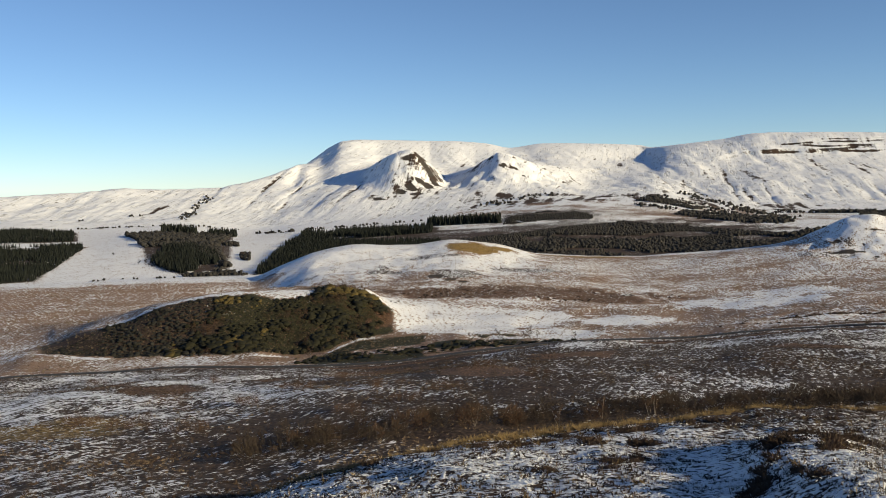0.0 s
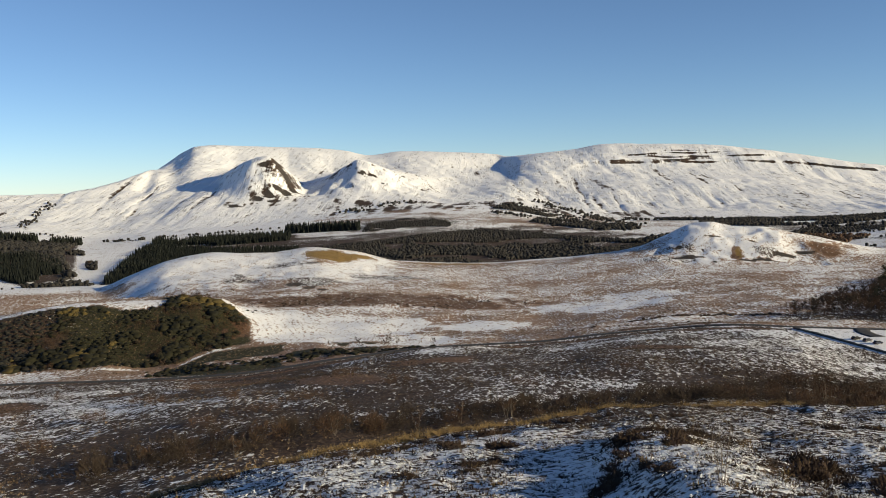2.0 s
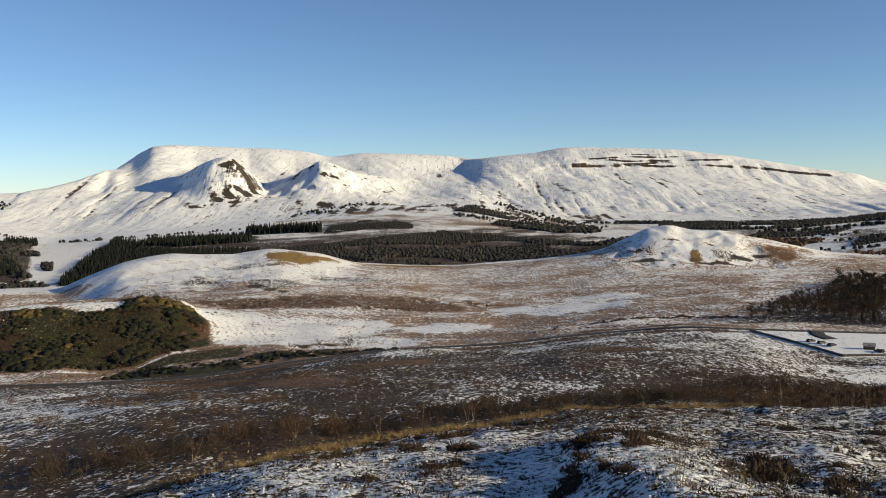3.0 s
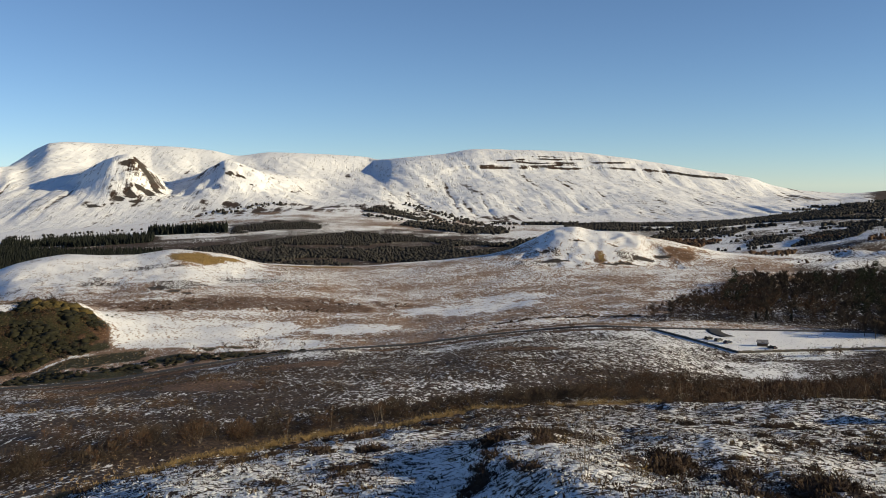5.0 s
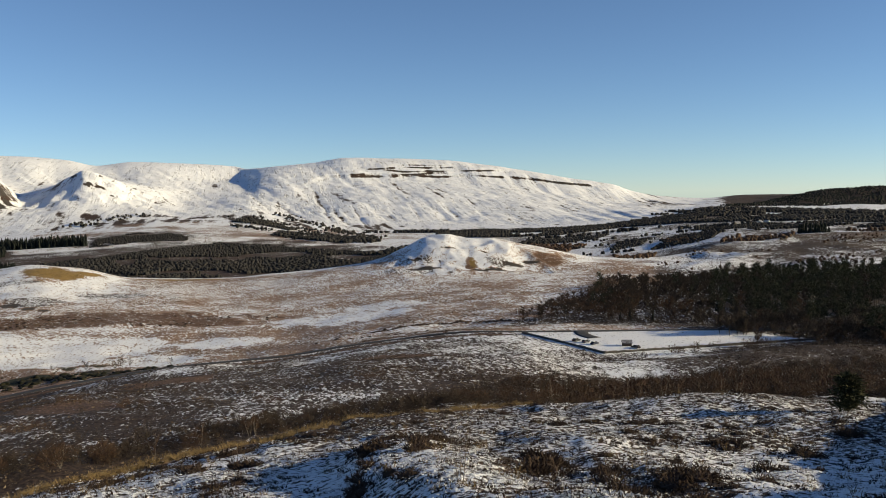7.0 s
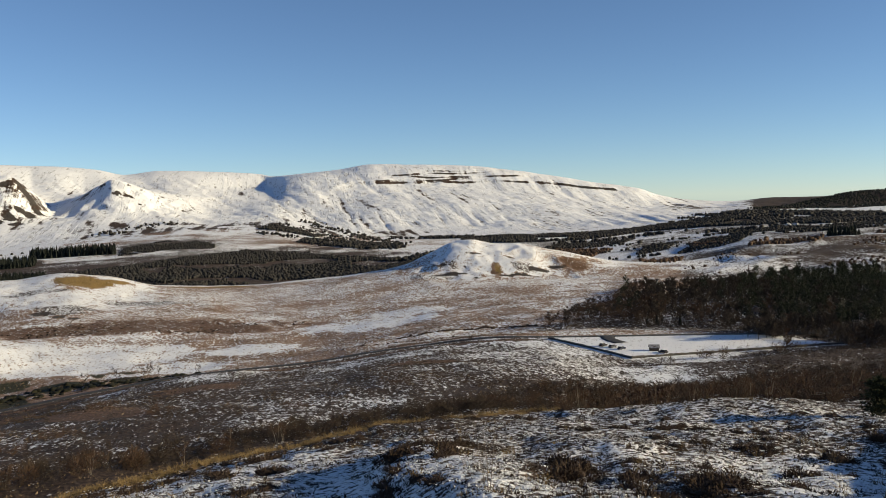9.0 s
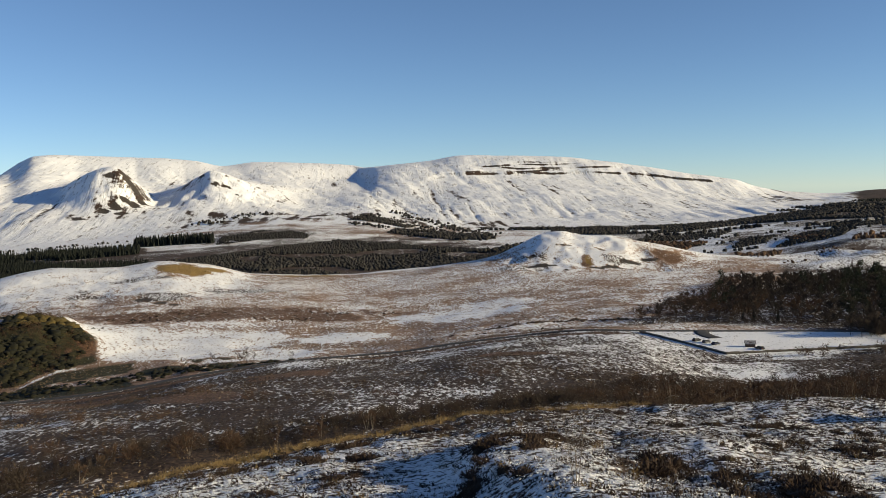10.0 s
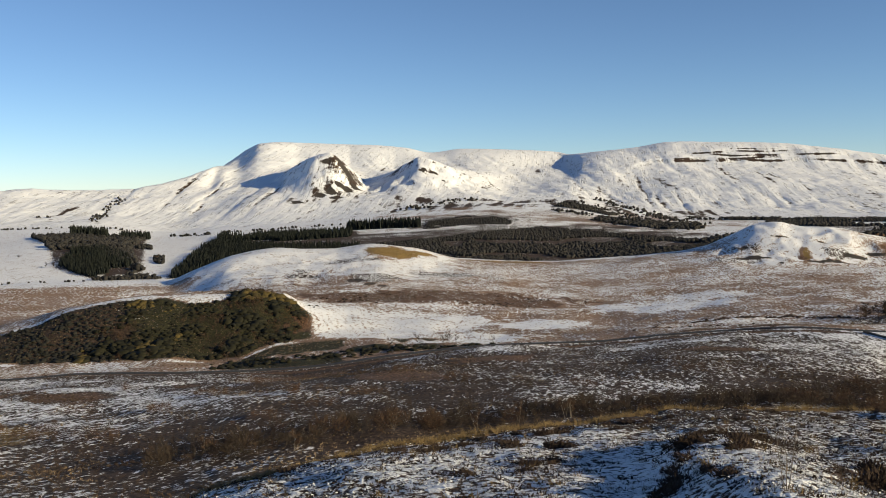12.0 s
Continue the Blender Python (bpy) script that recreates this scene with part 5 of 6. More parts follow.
stand(birches, [at(b, r) for b, r in zip(rng.uniform(44, 56, 26), rng.uniform(395, 455, 26))], rng, 0.5, 1.0)
q = np.concatenate([along([(37.2, 374), (42.5, 394), (47, 405)], 4, 2, rng), along([(45, 400), (56, 370)], 1.3, 18, rng), along([(39.5, 360), (47, 340)], 5, 14, rng)])
# pines mostly out of view on the right, added to shade wood and car park
q2 = fill([(50.5, 402), (54, 392), (66, 372), (66, 470), (50.5, 456)], 9.0, rng)[:105]
stand(pines, q2, rng, 0.75, 1.15)
many("thicket", "brown leafless bushes along the car park wall", "thicket", mid_bare, q, rng.uniform(1.2, 3.6, len(q)), RUSSET, rng)
field_birches = [plant("birch_tree", "slender grey leafless birch in a snowy field", "tree", bare_tree(rng, 9, BARK, TWIG, 0.36, 520, 2, 0.008, 0.007), "birches by the road") for _ in range(4)]
stand(field_birches, [at(b, r) for b, r in ((3.5, 429), (5.0, 436), (5.9, 440), (5.4, 438), (5.2, 437), (8.2, 440), (1.5, 426), (25.4, 424), (30.5, 384), (-5.9, 440), (-8.8, 440))], rng, 0.55, 0.85)
drop(field_birches)
stand(birches, [at(b, r) for b, r in ((-20.3, 1623), (-18.9, 1483), (-18.5, 1478), (-12.7, 1590), (-13.7, 1851))], rng, 0.7, 1.0)
drop(pines)
drop(birches)

# ---- scrub in the dell below the brow ----
shrubs = [plant("bare_shrub", "brown leafless birch scrub on the moor", "shrub", [("crown", raw_mesh("crown", *twig_ball(3.0, 420), RUSSET if k % 3 == 0 else WOOD_TWIG))], "scrub in the dell") for k in range(6)]
saplings = [plant("young_birch", "young leafless birch with pale slender stems", "tree", bare_tree(rng, 5.5, PALE_BARK, RUSSET, 0.22, 240, 3, 0.008), "birches in the dell") for _ in range(4)]
DELL = [(-14, 118), (-6, 128), (2, 140), (10, 150), (20, 165), (28, 178), (40, 190), (55, 205), (55, 325), (47, 300), (41, 282), (35, 262), (29, 222), (20, 184), (10, 168), (2, 160), (-6, 150), (-14, 140)]
stand(shrubs, rng.permutation(fill(DELL, 6.0, rng))[:300], rng, 0.8, 1.5)
q = fill([(-31, 104), (-14, 108), (-13, 142), (-20, 150), (-31, 146)], 3.2, rng)
many("dell_scrub", "dark leafless scrub low on the moor", "scrub", [twig_ball(1.0, 70, 2.0) for _ in range(6)], q, rng.uniform(0.7, 1.7, len(q)), TWIG, rng)
stand(shrubs, along([(-27, 165), (-14, 175), (0, 205)], 9, 12, rng), rng, 0.3, 0.6)
stand(shrubs, along([(-27, 185), (-10, 200), (5, 235), (25, 290), (45, 300)], 11, 22, rng), rng, 0.3, 0.7)
stand(saplings, along([(33, 195), (54, 225)], 2.6, 10, rng), rng, 0.7, 1.2)
stand(saplings, along([(-12, 128), (16, 165)], 7, 5, rng), rng, 0.5, 0.9)
low = [twig_ball(1.0, 110, 1.3) for _ in range(6)]
q = fill(DELL, 2.9, rng)
many("dell_scrub", "thick brown leafless scrub in the dell", "scrub", low, q, rng.uniform(1.6, 4.2, len(q)), WOOD_TWIG, rng)
q = fill([(-14, 118), (-6, 128), (2, 140), (10, 150), (20, 165), (31, 182), (30, 204), (20, 182), (10, 166), (2, 156), (-6, 146), (-14, 136)], 2.1, rng)
q = q[rough_land(q[:, 0], q[:, 1], 14, 3, 139) > -0.35]
many("dell_scrub", "dark rounded leafless bushes in the dell", "scrub", [twig_ball(1.0, 90, 1.6) for _ in range(6)], q, rng.uniform(1.4, 3.8, len(q)), WOOD_TWIG, rng)
q = fill([(29, 178), (40, 192), (55, 208), (55, 285), (44, 272), (35, 250)], 3.6, rng)
many("dell_scrub", "tall russet leafless birch scrub in the dell", "scrub", [twig_ball(1.0, 84, 1.5) for _ in range(6)], q, rng.uniform(2.6, 5.0, len(q)), RUSSET, rng)
q = fill(DELL, 5.0, rng)
many("dell_scrub", "rounded brown leafless scrub in the dell", "scrub", mid_bare, q, rng.uniform(1.2, 3.4, len(q)), RUSSET, rng)
q = scatter(rng, 700, -30, 34, 150, 380)
q = q[(rough_land(q[:, 0], q[:, 1], 40, 3, 141) > -0.1) & (snow_at(q) < 0.5)]
many("moor_scrub", "small dark leafless bushes dotted over the moor", "scrub", mid_bare, q, rng.uniform(1.0, 3.2, len(q)), WOOD_TWIG, rng)
q = np.concatenate([np.array(at(b, r)) + rng.normal(0, (2.6, 2.6), (9, 2)) for b, r in ((-9.9, 232), (-12.8, 202), (-3.4, 187), (-7.0, 267), (0.3, 205), (-7.0, 170), (-16, 162), (-20, 172), (-23, 182), (-4.5, 215), (6, 230), (14, 215), (2.5, 262), (-14.5, 300), (-21.5, 330), (21, 240))])
many("moor_scrub", "soft brown leafless bushes on the moor", "scrub", [twig_ball(1.0, 120, 1.5) for _ in range(6)], q, rng.uniform(1.6, 3.4, len(q)), RUSSET, rng)
drop(shrubs)
drop(saplings)

# ---- gorse, heather and grass too many to count ----
gorse_shapes = [bush_shape(rng) for _ in range(8)]
HILLOCK = [(-24.6, 520), (-22, 494), (-17.4, 474), (-12.3, 458), (-8.4, 456), (-4.7, 474), (-3.7, 498), (-3.9, 526), (-4.8, 538), (-6.6, 547), (-8.4, 546), (-9.0, 530), (-10.8, 529), (-11.2, 516), (-11.7, 530), (-13.8, 541), (-17.2, 537), (-20.6, 538)]
p = fill(HILLOCK, 2.6, rng)
lie = rough_land(p[:, 0], p[:, 1], 22, 3, 101)
b = np.degrees(np.arctan2(p[:, 0], p[:, 1]))
RUST = [(-5.0, 496), (-4.5, 484), (-3.6, 500), (-3.5, 522), (-4.6, 536), (-5.8, 541), (-5.0, 522), (-5.4, 508)]
clear = inside(p[:, 0], p[:, 1], [at(*o) for o in RUST], 2.0) < 0.5
clear |= rng.uniform(0, 1, len(p)) < 0.08
clear &= (rough_land(p[:, 0], p[:, 1], 14, 3, 103) > np.where(b < -13, -0.75, -1.1)) & (snow_at(p) < 0.5)
p, lie, b = p[clear], lie[clear], b[clear]
whins = (b + 3 * lie > -14.5)
size = rng.uniform(0.55, 1.45, len(p)) * (1.15 + 0.8 * np.clip(lie, -0.7, 1))
tone = rough_land(p[:, 0], p[:, 1], 16, 3, 107) + 0.35 * (b > -9) + rng.normal(0, 0.12, len(p))
brown = whins & (tone > 0.6)
olive = whins & (tone < -0.7) | (whins & (b > -7.6) & (np.hypot(p[:, 0], p[:, 1]) > 528))
whins = whins & ~brown & ~olive
many("gorse", "dark green gorse covering a hillock", "gorse", gorse_shapes, p[whins], size[whins] * 1.25, GORSE, rng)
many("gorse", "olive gorse on the top of a hillock", "gorse", gorse_shapes, p[olive], size[olive] * 1.35, OLIVE, rng)
many("hillock_scrub", "brown leafless scrub among gorse", "scrub", mid_bare, p[brown], size[brown] * 2.2, RUSSET, rng)
many("hillock_heather", "dark old heather covering a hillock", "heather", gorse_shapes, p[b + 3 * lie <= -14.5], size[b + 3 * lie <= -14.5] * 0.9, DARK_HEATHER, rng)
rust = fill(RUST, 1.5, rng)
fern = [twig_ball(1.0, 40, 3.0) for _ in range(6)]
many("bracken", "rust-brown dead bracken on the hillock", "bracken", fern, rust, rng.uniform(0.8, 1.8, len(rust)), BRACKEN, rng)
spiny = [twig_ball(1.0, 34, 3.0) for _ in range(6)]
q = fill(HILLOCK, 4.2, rng)
many("gorse", "spiny dark gorse sprays on a hillock", "gorse", spiny, q, rng.uniform(1.4, 3.6, len(q)), GORSE, rng)
q = np.concatenate([along([(-10.5, 452), (-8.4, 450), (-6.0, 462)], 2.6, 6, rng), along([(-24, 425), (-12, 425)], 9, 8, rng)])
many("hillock_scrub", "brown leafless birch scrub below the gorse", "scrub", mid_bare, q, rng.uniform(2.0, 5.0, len(q)), RUSSET, rng)
p = along([(-9.5, 432), (-4, 424), (0, 424), (4, 426), (8, 428)], 0.5, 5, rng)
p = p[np.hypot(p[:, 0], p[:, 1]) > np.interp(np.degrees(np.arctan2(p[:, 0], p[:, 1])), bearings, R0[5]) + 5]
many("gorse", "dark gorse and bramble beside the road", "gorse", gorse_shapes, p, rng.uniform(0.6, 1.9, len(p)), GORSE, rng)
tufts = [tuft_mesh(rng, 5, 0.35, 0.42, 0.24) for _ in range(8)]


def open_ground(p, size, seed, most):
    """Leaves out the car park, the road and the places where snow lies deep."""
    r, b = np.hypot(p[:, 0], p[:, 1]), np.degrees(np.arctan2(p[:, 0], p[:, 1]))
    ok = (inside(p[:, 0], p[:, 1], PARK, 3) < 0.01) & (np.abs(r - np.interp(b, bearings, R0[5])) > 3.5)
    thin = np.random.default_rng(seed).uniform(0, 1, len(p)) > 3.2 * (snow_at(p) - 0.38)
    return p[ok & thin & (rough_land(p[:, 0], p[:, 1], size, 3, seed) < most)]


p = open_ground(np.concatenate([scatter(rng, 17000, -30, 57, 95, 440), scatter(rng, 17000, -30, 57, 220, 440)]), 30, 91, 0.35)
many("moor_heather", "dark heather tussocks poking through snow", "heather", tufts, p, rng.uniform(0.5, 1.2, len(p)) * (0.6 + np.hypot(p[:, 0], p[:, 1]) / 500), DWARF, rng, 0.05)
p = open_ground(scatter(rng, 12000, -30, 57, 110, 440), 24, 92, 0.1)
many("moor_grass", "tawny dead grass tussocks among heather", "grass", tufts, p, rng.uniform(0.5, 1.1, len(p)) * (0.6 + np.hypot(p[:, 0], p[:, 1]) / 500), PALE, rng, 0.05)
p = open_ground(scatter(rng, 30000, -30, 40, 436, 1000), 45, 93, 0.15)
many("pasture_grass", "pale dead grass tussocks in thin snow", "grass", tufts, p, rng.uniform(0.7, 1.5, len(p)) * (0.4 + np.hypot(p[:, 0], p[:, 1]) / 700), PALE, rng, 0.05)
p = open_ground(scatter(rng, 9000, -30, 40, 436, 1000), 40, 94, -0.35)
many("pasture_heather", "dark rushes and heather in thin snow", "heather", tufts, p, rng.uniform(0.7, 1.4, len(p)) * (0.4 + np.hypot(p[:, 0], p[:, 1]) / 700), DWARF, rng, 0.05)
p = fill([(-4, 655), (1, 632), (8, 634), (14, 648), (15, 690), (8, 705), (0, 700), (-4, 680)], 5.0, rng)
p = p[rough_land(p[:, 0], p[:, 1] / 2, 26, 3, 95) > 0.15]
many("mire_heather", "dark rushes and heather in a brown mire", "heather", gorse_shapes, p, rng.uniform(0.4, 1.2, len(p)), HEATHER, rng)
p = along([(20.6, 505), (22.8, 517), (26.5, 522), (30.5, 505)], 1.0, 1.5, rng)
many("hedge", "dark low hedge across the pasture", "hedge", gorse_shapes, p, rng.uniform(0.7, 1.5, len(p)), DWARF, rng)
p = along([(17, 470), (21, 478), (26, 480)], 2.0, 3, rng)
many("hedge", "dark low hedge across the pasture", "hedge", gorse_shapes, p, rng.uniform(0.4, 1.0, len(p)), DWARF, rng)

# ---- the near slope ----
rng = np.random.default_rng(23)
sprig = [tuft_mesh(rng, 6, 0.20, 0.10, 0.055) for _ in range(10)]
p = scatter(rng, 60000, -16, 60, 16, 100)
r, b = np.hypot(p[:, 0], p[:, 1]), np.degrees(np.arctan2(p[:, 0], p[:, 1]))
thick = lumps(p[:, 0], p[:, 1], 6.0, 95) + 0.8 * lumps(p[:, 0], p[:, 1], 1.3, 96)
p = p[(r < np.interp(b, bearings, R0[2]) + 6) & (thick > -0.35) & (rng.uniform(0, 1, len(p)) > 1.5 * (snow_at(p) - 0.35))]
many("low_heather", "low dark heather showing through thin snow", "heather", sprig, p, rng.uniform(0.5, 1.5, len(p)) * (0.6 + np.hypot(p[:, 0], p[:, 1]) / 90), HEATHER, rng, 0.03)
# sprigs bowed down under snow
bowed = []
for _ in range(10):
    m = 6
    a = rng.uniform(0, 2 * math.pi, m)
    q = np.stack([np.cos(a), np.sin(a), rng.uniform(0.2, 0.9, m)], 1)
    bowed.append(blades(q * (0.16, 0.16, 0.09), q * (1, 1, 0.3) + rng.normal(0, 0.4, (m, 3)), rng.uniform(0.06, 0.12, m), rng.uniform(0.04, 0.07, m), rng))
p = scatter(rng, 20000, -16, 60, 16, 100)
r, b = np.hypot(p[:, 0], p[:, 1]), np.degrees(np.arctan2(p[:, 0], p[:, 1]))
p = p[(r < np.interp(b, bearings, R0[2]) - 1) & (rough_land(p[:, 0], p[:, 1], 4, 3, 97) > -0.1)]
many("snowy_heather", "low heather sprigs bowed under fresh snow", "heather", bowed, p, rng.uniform(0.5, 1.1, len(p)) * (0.6 + np.hypot(p[:, 0], p[:, 1]) / 120), SNOWY, rng, 0.0)
# dead grass along the brow
grass = []
for _ in range(6):
    m = 16
    a = rng.uniform(0, 2 * math.pi, m)
    grass.append(blades(np.stack([np.cos(a) * 0.12, np.sin(a) * 0.12, np.zeros(m)], 1), np.stack([np.cos(a) * 0.5, np.sin(a) * 0.5, np.ones(m)], 1) + rng.normal(0, 0.3, (m, 3)),
                        rng.uniform(0.25, 0.6, m), rng.uniform(0.015, 0.04, m), rng))
b = rng.uniform(-13, 31, 1300)
q = np.interp(b, bearings, R0[2]) + rng.normal(0.5, 0.8, len(b))
many("dead_grass", "golden dead grass along the brow of the hill", "grass", grass, np.stack([q * np.sin(np.radians(b)), q * np.cos(np.radians(b))], 1), rng.uniform(0.4, 1.0, len(b)), STRAW, rng, 0.03)
b, q = rng.uniform(-14, 56, 700), rng.uniform(24, 80, 700)
ok = q < np.interp(b, bearings, R0[2])
many("dead_grass", "tawny dead grass tufts in snow", "grass", grass, np.stack([q * np.sin(np.radians(b)), q * np.cos(np.radians(b))], 1)[ok], rng.uniform(0.4, 0.9, int(ok.sum())), STRAW, rng, 0.03)

mounds = [plant("heather_clump", "dark brown heather clump in thin snow", "heather", [("mound", raw_mesh("mound", *join([heather_mesh(rng, 0.9, 480, 0.85), (bush_shape(rng, 0.2, 0.4)[0] * (0.55, 0.55, 0.7), bush_shape(rng)[1])]), HEATHER))], "heather clumps on the slope") for _ in range(6)]
SPOTS = [(19.0, 27, 0.9), (19.6, 29, 1.0), (20.0, 31.5, 1.0), (20.4, 34, 0.9), (20.9, 37, 0.9), (21.6, 39, 0.9), (22.3, 40, 0.8), (23.2, 40.5, 0.8), (24.1, 41, 0.8), (25.0, 42, 0.8), (26.0, 42.5, 0.7), (26.9, 43, 0.7),
         (23.6, 37, 1.0), (23.9, 35.5, 0.8), (22.4, 29, 0.8), (9.2, 44, 1.0), (9.9, 46, 0.8), (11.5, 52, 1.0), (12.2, 53, 0.8), (12.8, 44, 1.1), (13.3, 45, 0.8), (10.6, 36, 0.7), (11.9, 36, 0.8), (5.9, 33, 0.6),
         (30.7, 33, 1.2), (31.5, 33.5, 1.2), (32.3, 34, 1.1), (31.2, 32, 1.0), (35.4, 31, 0.9), (36.2, 31.5, 0.9), (40.0, 28, 1.1), (41.0, 28.5, 1.1), (40.6, 27, 0.9), (36.9, 24, 0.9), (39.7, 46, 0.8), (42.6, 44, 1.0),
         (43.4, 45, 0.8), (37.6, 55, 1.0), (38.4, 56, 0.8), (45.5, 36, 1.0), (47.5, 42, 1.0), (50.0, 52, 1.1), (33.0, 55, 0.9), (22.2, 58, 0.6), (23.6, 59, 0.6), (25.3, 62, 0.7), (26.2, 63, 0.6),
         (2.5, 40, 0.7), (3.6, 43, 0.7), (4.8, 45, 0.8), (6.0, 48, 0.7), (7.2, 50, 0.8), (8.4, 51, 0.7)]
for b, r, s in SPOTS:
    for k in range(2):
        x, y = at(b + rng.normal(0, 0.35), r + rng.normal(0, 0.8))
        sc = s * rng.uniform(0.6, 0.95)
        copy_thing(mounds[int(rng.integers(6))], pose(x, y, ground(x, y) - 0.05, 0, 0, rng.uniform(0, 360)) @ Matrix.Diagonal((sc, sc, sc, 1)))
for b in np.arange(10, 32, 1.4):
    r = float(np.interp(b, bearings, R0[2])) - rng.uniform(0.5, 4)
    x, y = at(b + rng.normal(0, 0.3), r)
    sc = rng.uniform(0.4, 0.8)
    copy_thing(mounds[int(rng.integers(6))], pose(x, y, ground(x, y) - 0.05, 0, 0, rng.uniform(0, 360)) @ Matrix.Diagonal((sc, sc, sc, 1)))
for b, r in zip(np.concatenate([rng.uniform(-10, 54, 60), rng.uniform(35, 54, 36)]), np.concatenate([rng.uniform(28, 75, 60), rng.uniform(24, 60, 36)])):
    if r < np.interp(b, bearings, R0[2]) - 1:
        x, y = at(b, r)
        sc = rng.uniform(0.3, 0.75)
        copy_thing(mounds[int(rng.integers(6))], pose(x, y, ground(x, y) - 0.05, 0, 0, rng.uniform(0, 360)) @ Matrix.Diagonal((sc, sc, sc, 1)))
drop(mounds)

# ---- road, car park and what stands there ----
def part(name, bm, material, parent, label="", smooth=False):
    """Links a bmesh as one mesh under a thing or a part."""
    me = bpy.data.meshes.new(name)
    bm.to_mesh(me)
    bm.free()
    me.materials.append(material)
    if smooth:
        me.polygons.foreach_set("use_smooth", np.ones(len(me.polygons), bool))
    ob = new(name, me)
    ob.parent = parent
    if label:
        ob["label"] = label
    return ob


def box(x0, x1, y0, y1, z0, z1, bevel=0.0):
    bm = bmesh.new()
    bmesh.ops.create_cube(bm, size=1, matrix=Matrix.Translation(((x0 + x1) / 2, (y0 + y1) / 2, (z0 + z1) / 2)) @ Matrix.Diagonal((x1 - x0, y1 - y0, z1 - z0, 1)))
    if bevel:
        bmesh.ops.bevel(bm, geom=bm.edges[:], offset=bevel, segments=2, affect="EDGES", profile=0.6)
    return bm


def prism(outline, y0, y1, bevel=0.0):
    """An outline in x and z, drawn out along y."""
    bm = bmesh.new()
    a = [bm.verts.new((x, y0, z)) for x, z in outline]
    b = [bm.verts.new((x, y1, z)) for x, z in outline]
    bm.faces.new(a)
    bm.faces.new(b[::-1])
    for i in range(len(a)):
        j = (i + 1) % len(a)
        bm.faces.new((a[j], a[i], b[i], b[j]))
    bmesh.ops.recalc_face_normals(bm, faces=bm.faces[:])
    if bevel:
        bmesh.ops.bevel(bm, geom=bm.edges[:], offset=bevel, segments=2, affect="EDGES", profile=0.6)
    return bm


def disc(r, y0, y1, x, z, sides=20):
    bm = bmesh.new()
    bmesh.ops.create_cone(bm, cap_ends=True, segments=sides, radius1=r, radius2=r, depth=abs(y1 - y0),
                          matrix=Matrix.Translation((x, (y0 + y1) / 2, z)) @ Matrix.Rotation(math.pi / 2, 4, "X"))
    return bm


ASPHALT = plain_material("wet_asphalt", (0.028, 0.028, 0.030), (0.062, 0.060, 0.060), 0.85, 0.6, 0, 0.02)
STONE = plain_material("dark_stone", (0.035, 0.032, 0.030), (0.12, 0.11, 0.10), 0.9, 3.0, 0, 0.08)
SLATE = plain_material("snow_dusted_slate", (0.10, 0.10, 0.11), (0.36, 0.36, 0.38), 0.8, 2.0)
HARL = plain_material("white_harling", (0.60, 0.58, 0.54), (0.78, 0.76, 0.72), 0.9, 1.5)
TIMBER = plain_material("dark_timber", (0.05, 0.038, 0.03), (0.11, 0.08, 0.06), 0.8, 4.0)
RUBBER = plain_material("tyre_rubber", (0.015, 0.015, 0.015), (0.03, 0.03, 0.03), 0.85, 8.0)
ALLOY = plain_material("wheel_alloy", (0.35, 0.35, 0.36), (0.55, 0.55, 0.56), 0.35, 8.0, 0.9)
GLASS = plain_material("dark_car_glass", (0.012, 0.014, 0.016), (0.02, 0.022, 0.025), 0.08, 3.0)
LAMP = plain_material("lamp_glass", (0.55, 0.55, 0.55), (0.75, 0.75, 0.75), 0.15, 5.0)
RED = plain_material("tail_lamp", (0.25, 0.01, 0.01), (0.35, 0.02, 0.02), 0.2, 5.0)
TRIM = plain_material("black_trim", (0.012, 0.012, 0.012), (0.025, 0.025, 0.025), 0.6, 5.0)
SNOWCAP = plain_material("settled_snow", (0.74, 0.77, 0.82), (0.88, 0.89, 0.91), 0.9, 1.2, 0, 0.05)


def ribbon(name, label, centre, half, lift, material, category="road"):
    """A road along a line of places, with a low crown and sides that go into the ground."""
    pts = [np.array(p) for p in centre]
    v, f = [], []
    profile = [(-1.04, -0.5), (-1.0, 0.0), (-0.5, 0.05), (0, 0.08), (0.5, 0.05), (1.0, 0.0), (1.04, -0.5)]
    for i, p in enumerate(pts):
        d = pts[min(i + 1, len(pts) - 1)] - pts[max(i - 1, 0)]
        d = d / np.linalg.norm(d)
        s = np.array([d[1], -d[0]])
        z = max(ground(*(p + s * half * k)) for k in (-1, 0, 1)) + lift
        for k, up in profile:
            v.append((*(p + s * half * k), z + up))
    m = len(profile)
    for i in range(len(pts) - 1):
        for k in range(m - 1):
            a = i * m + k
            f.append((a, a + 1, a + 1 + m, a + m))
    return tagged(new(name, raw_mesh(name, v, f, material, True)), label, category, kind="structure")


bs = np.arange(-34, 58, 0.4)
ribbon("road", "dark wet single-lane road across the moor", [at(b, float(np.interp(b, bearings, R0[5]))) for b in bs], 2.3, 0.05, ASPHALT)
ribbon("car_park_entrance", "dark wet tarmac entrance to the car park", [at(34.1, 429), at(34.15, 425), at(34.2, 420), at(34.5, 414), at(35.0, 408)], 3.2, 0.14, ASPHALT)


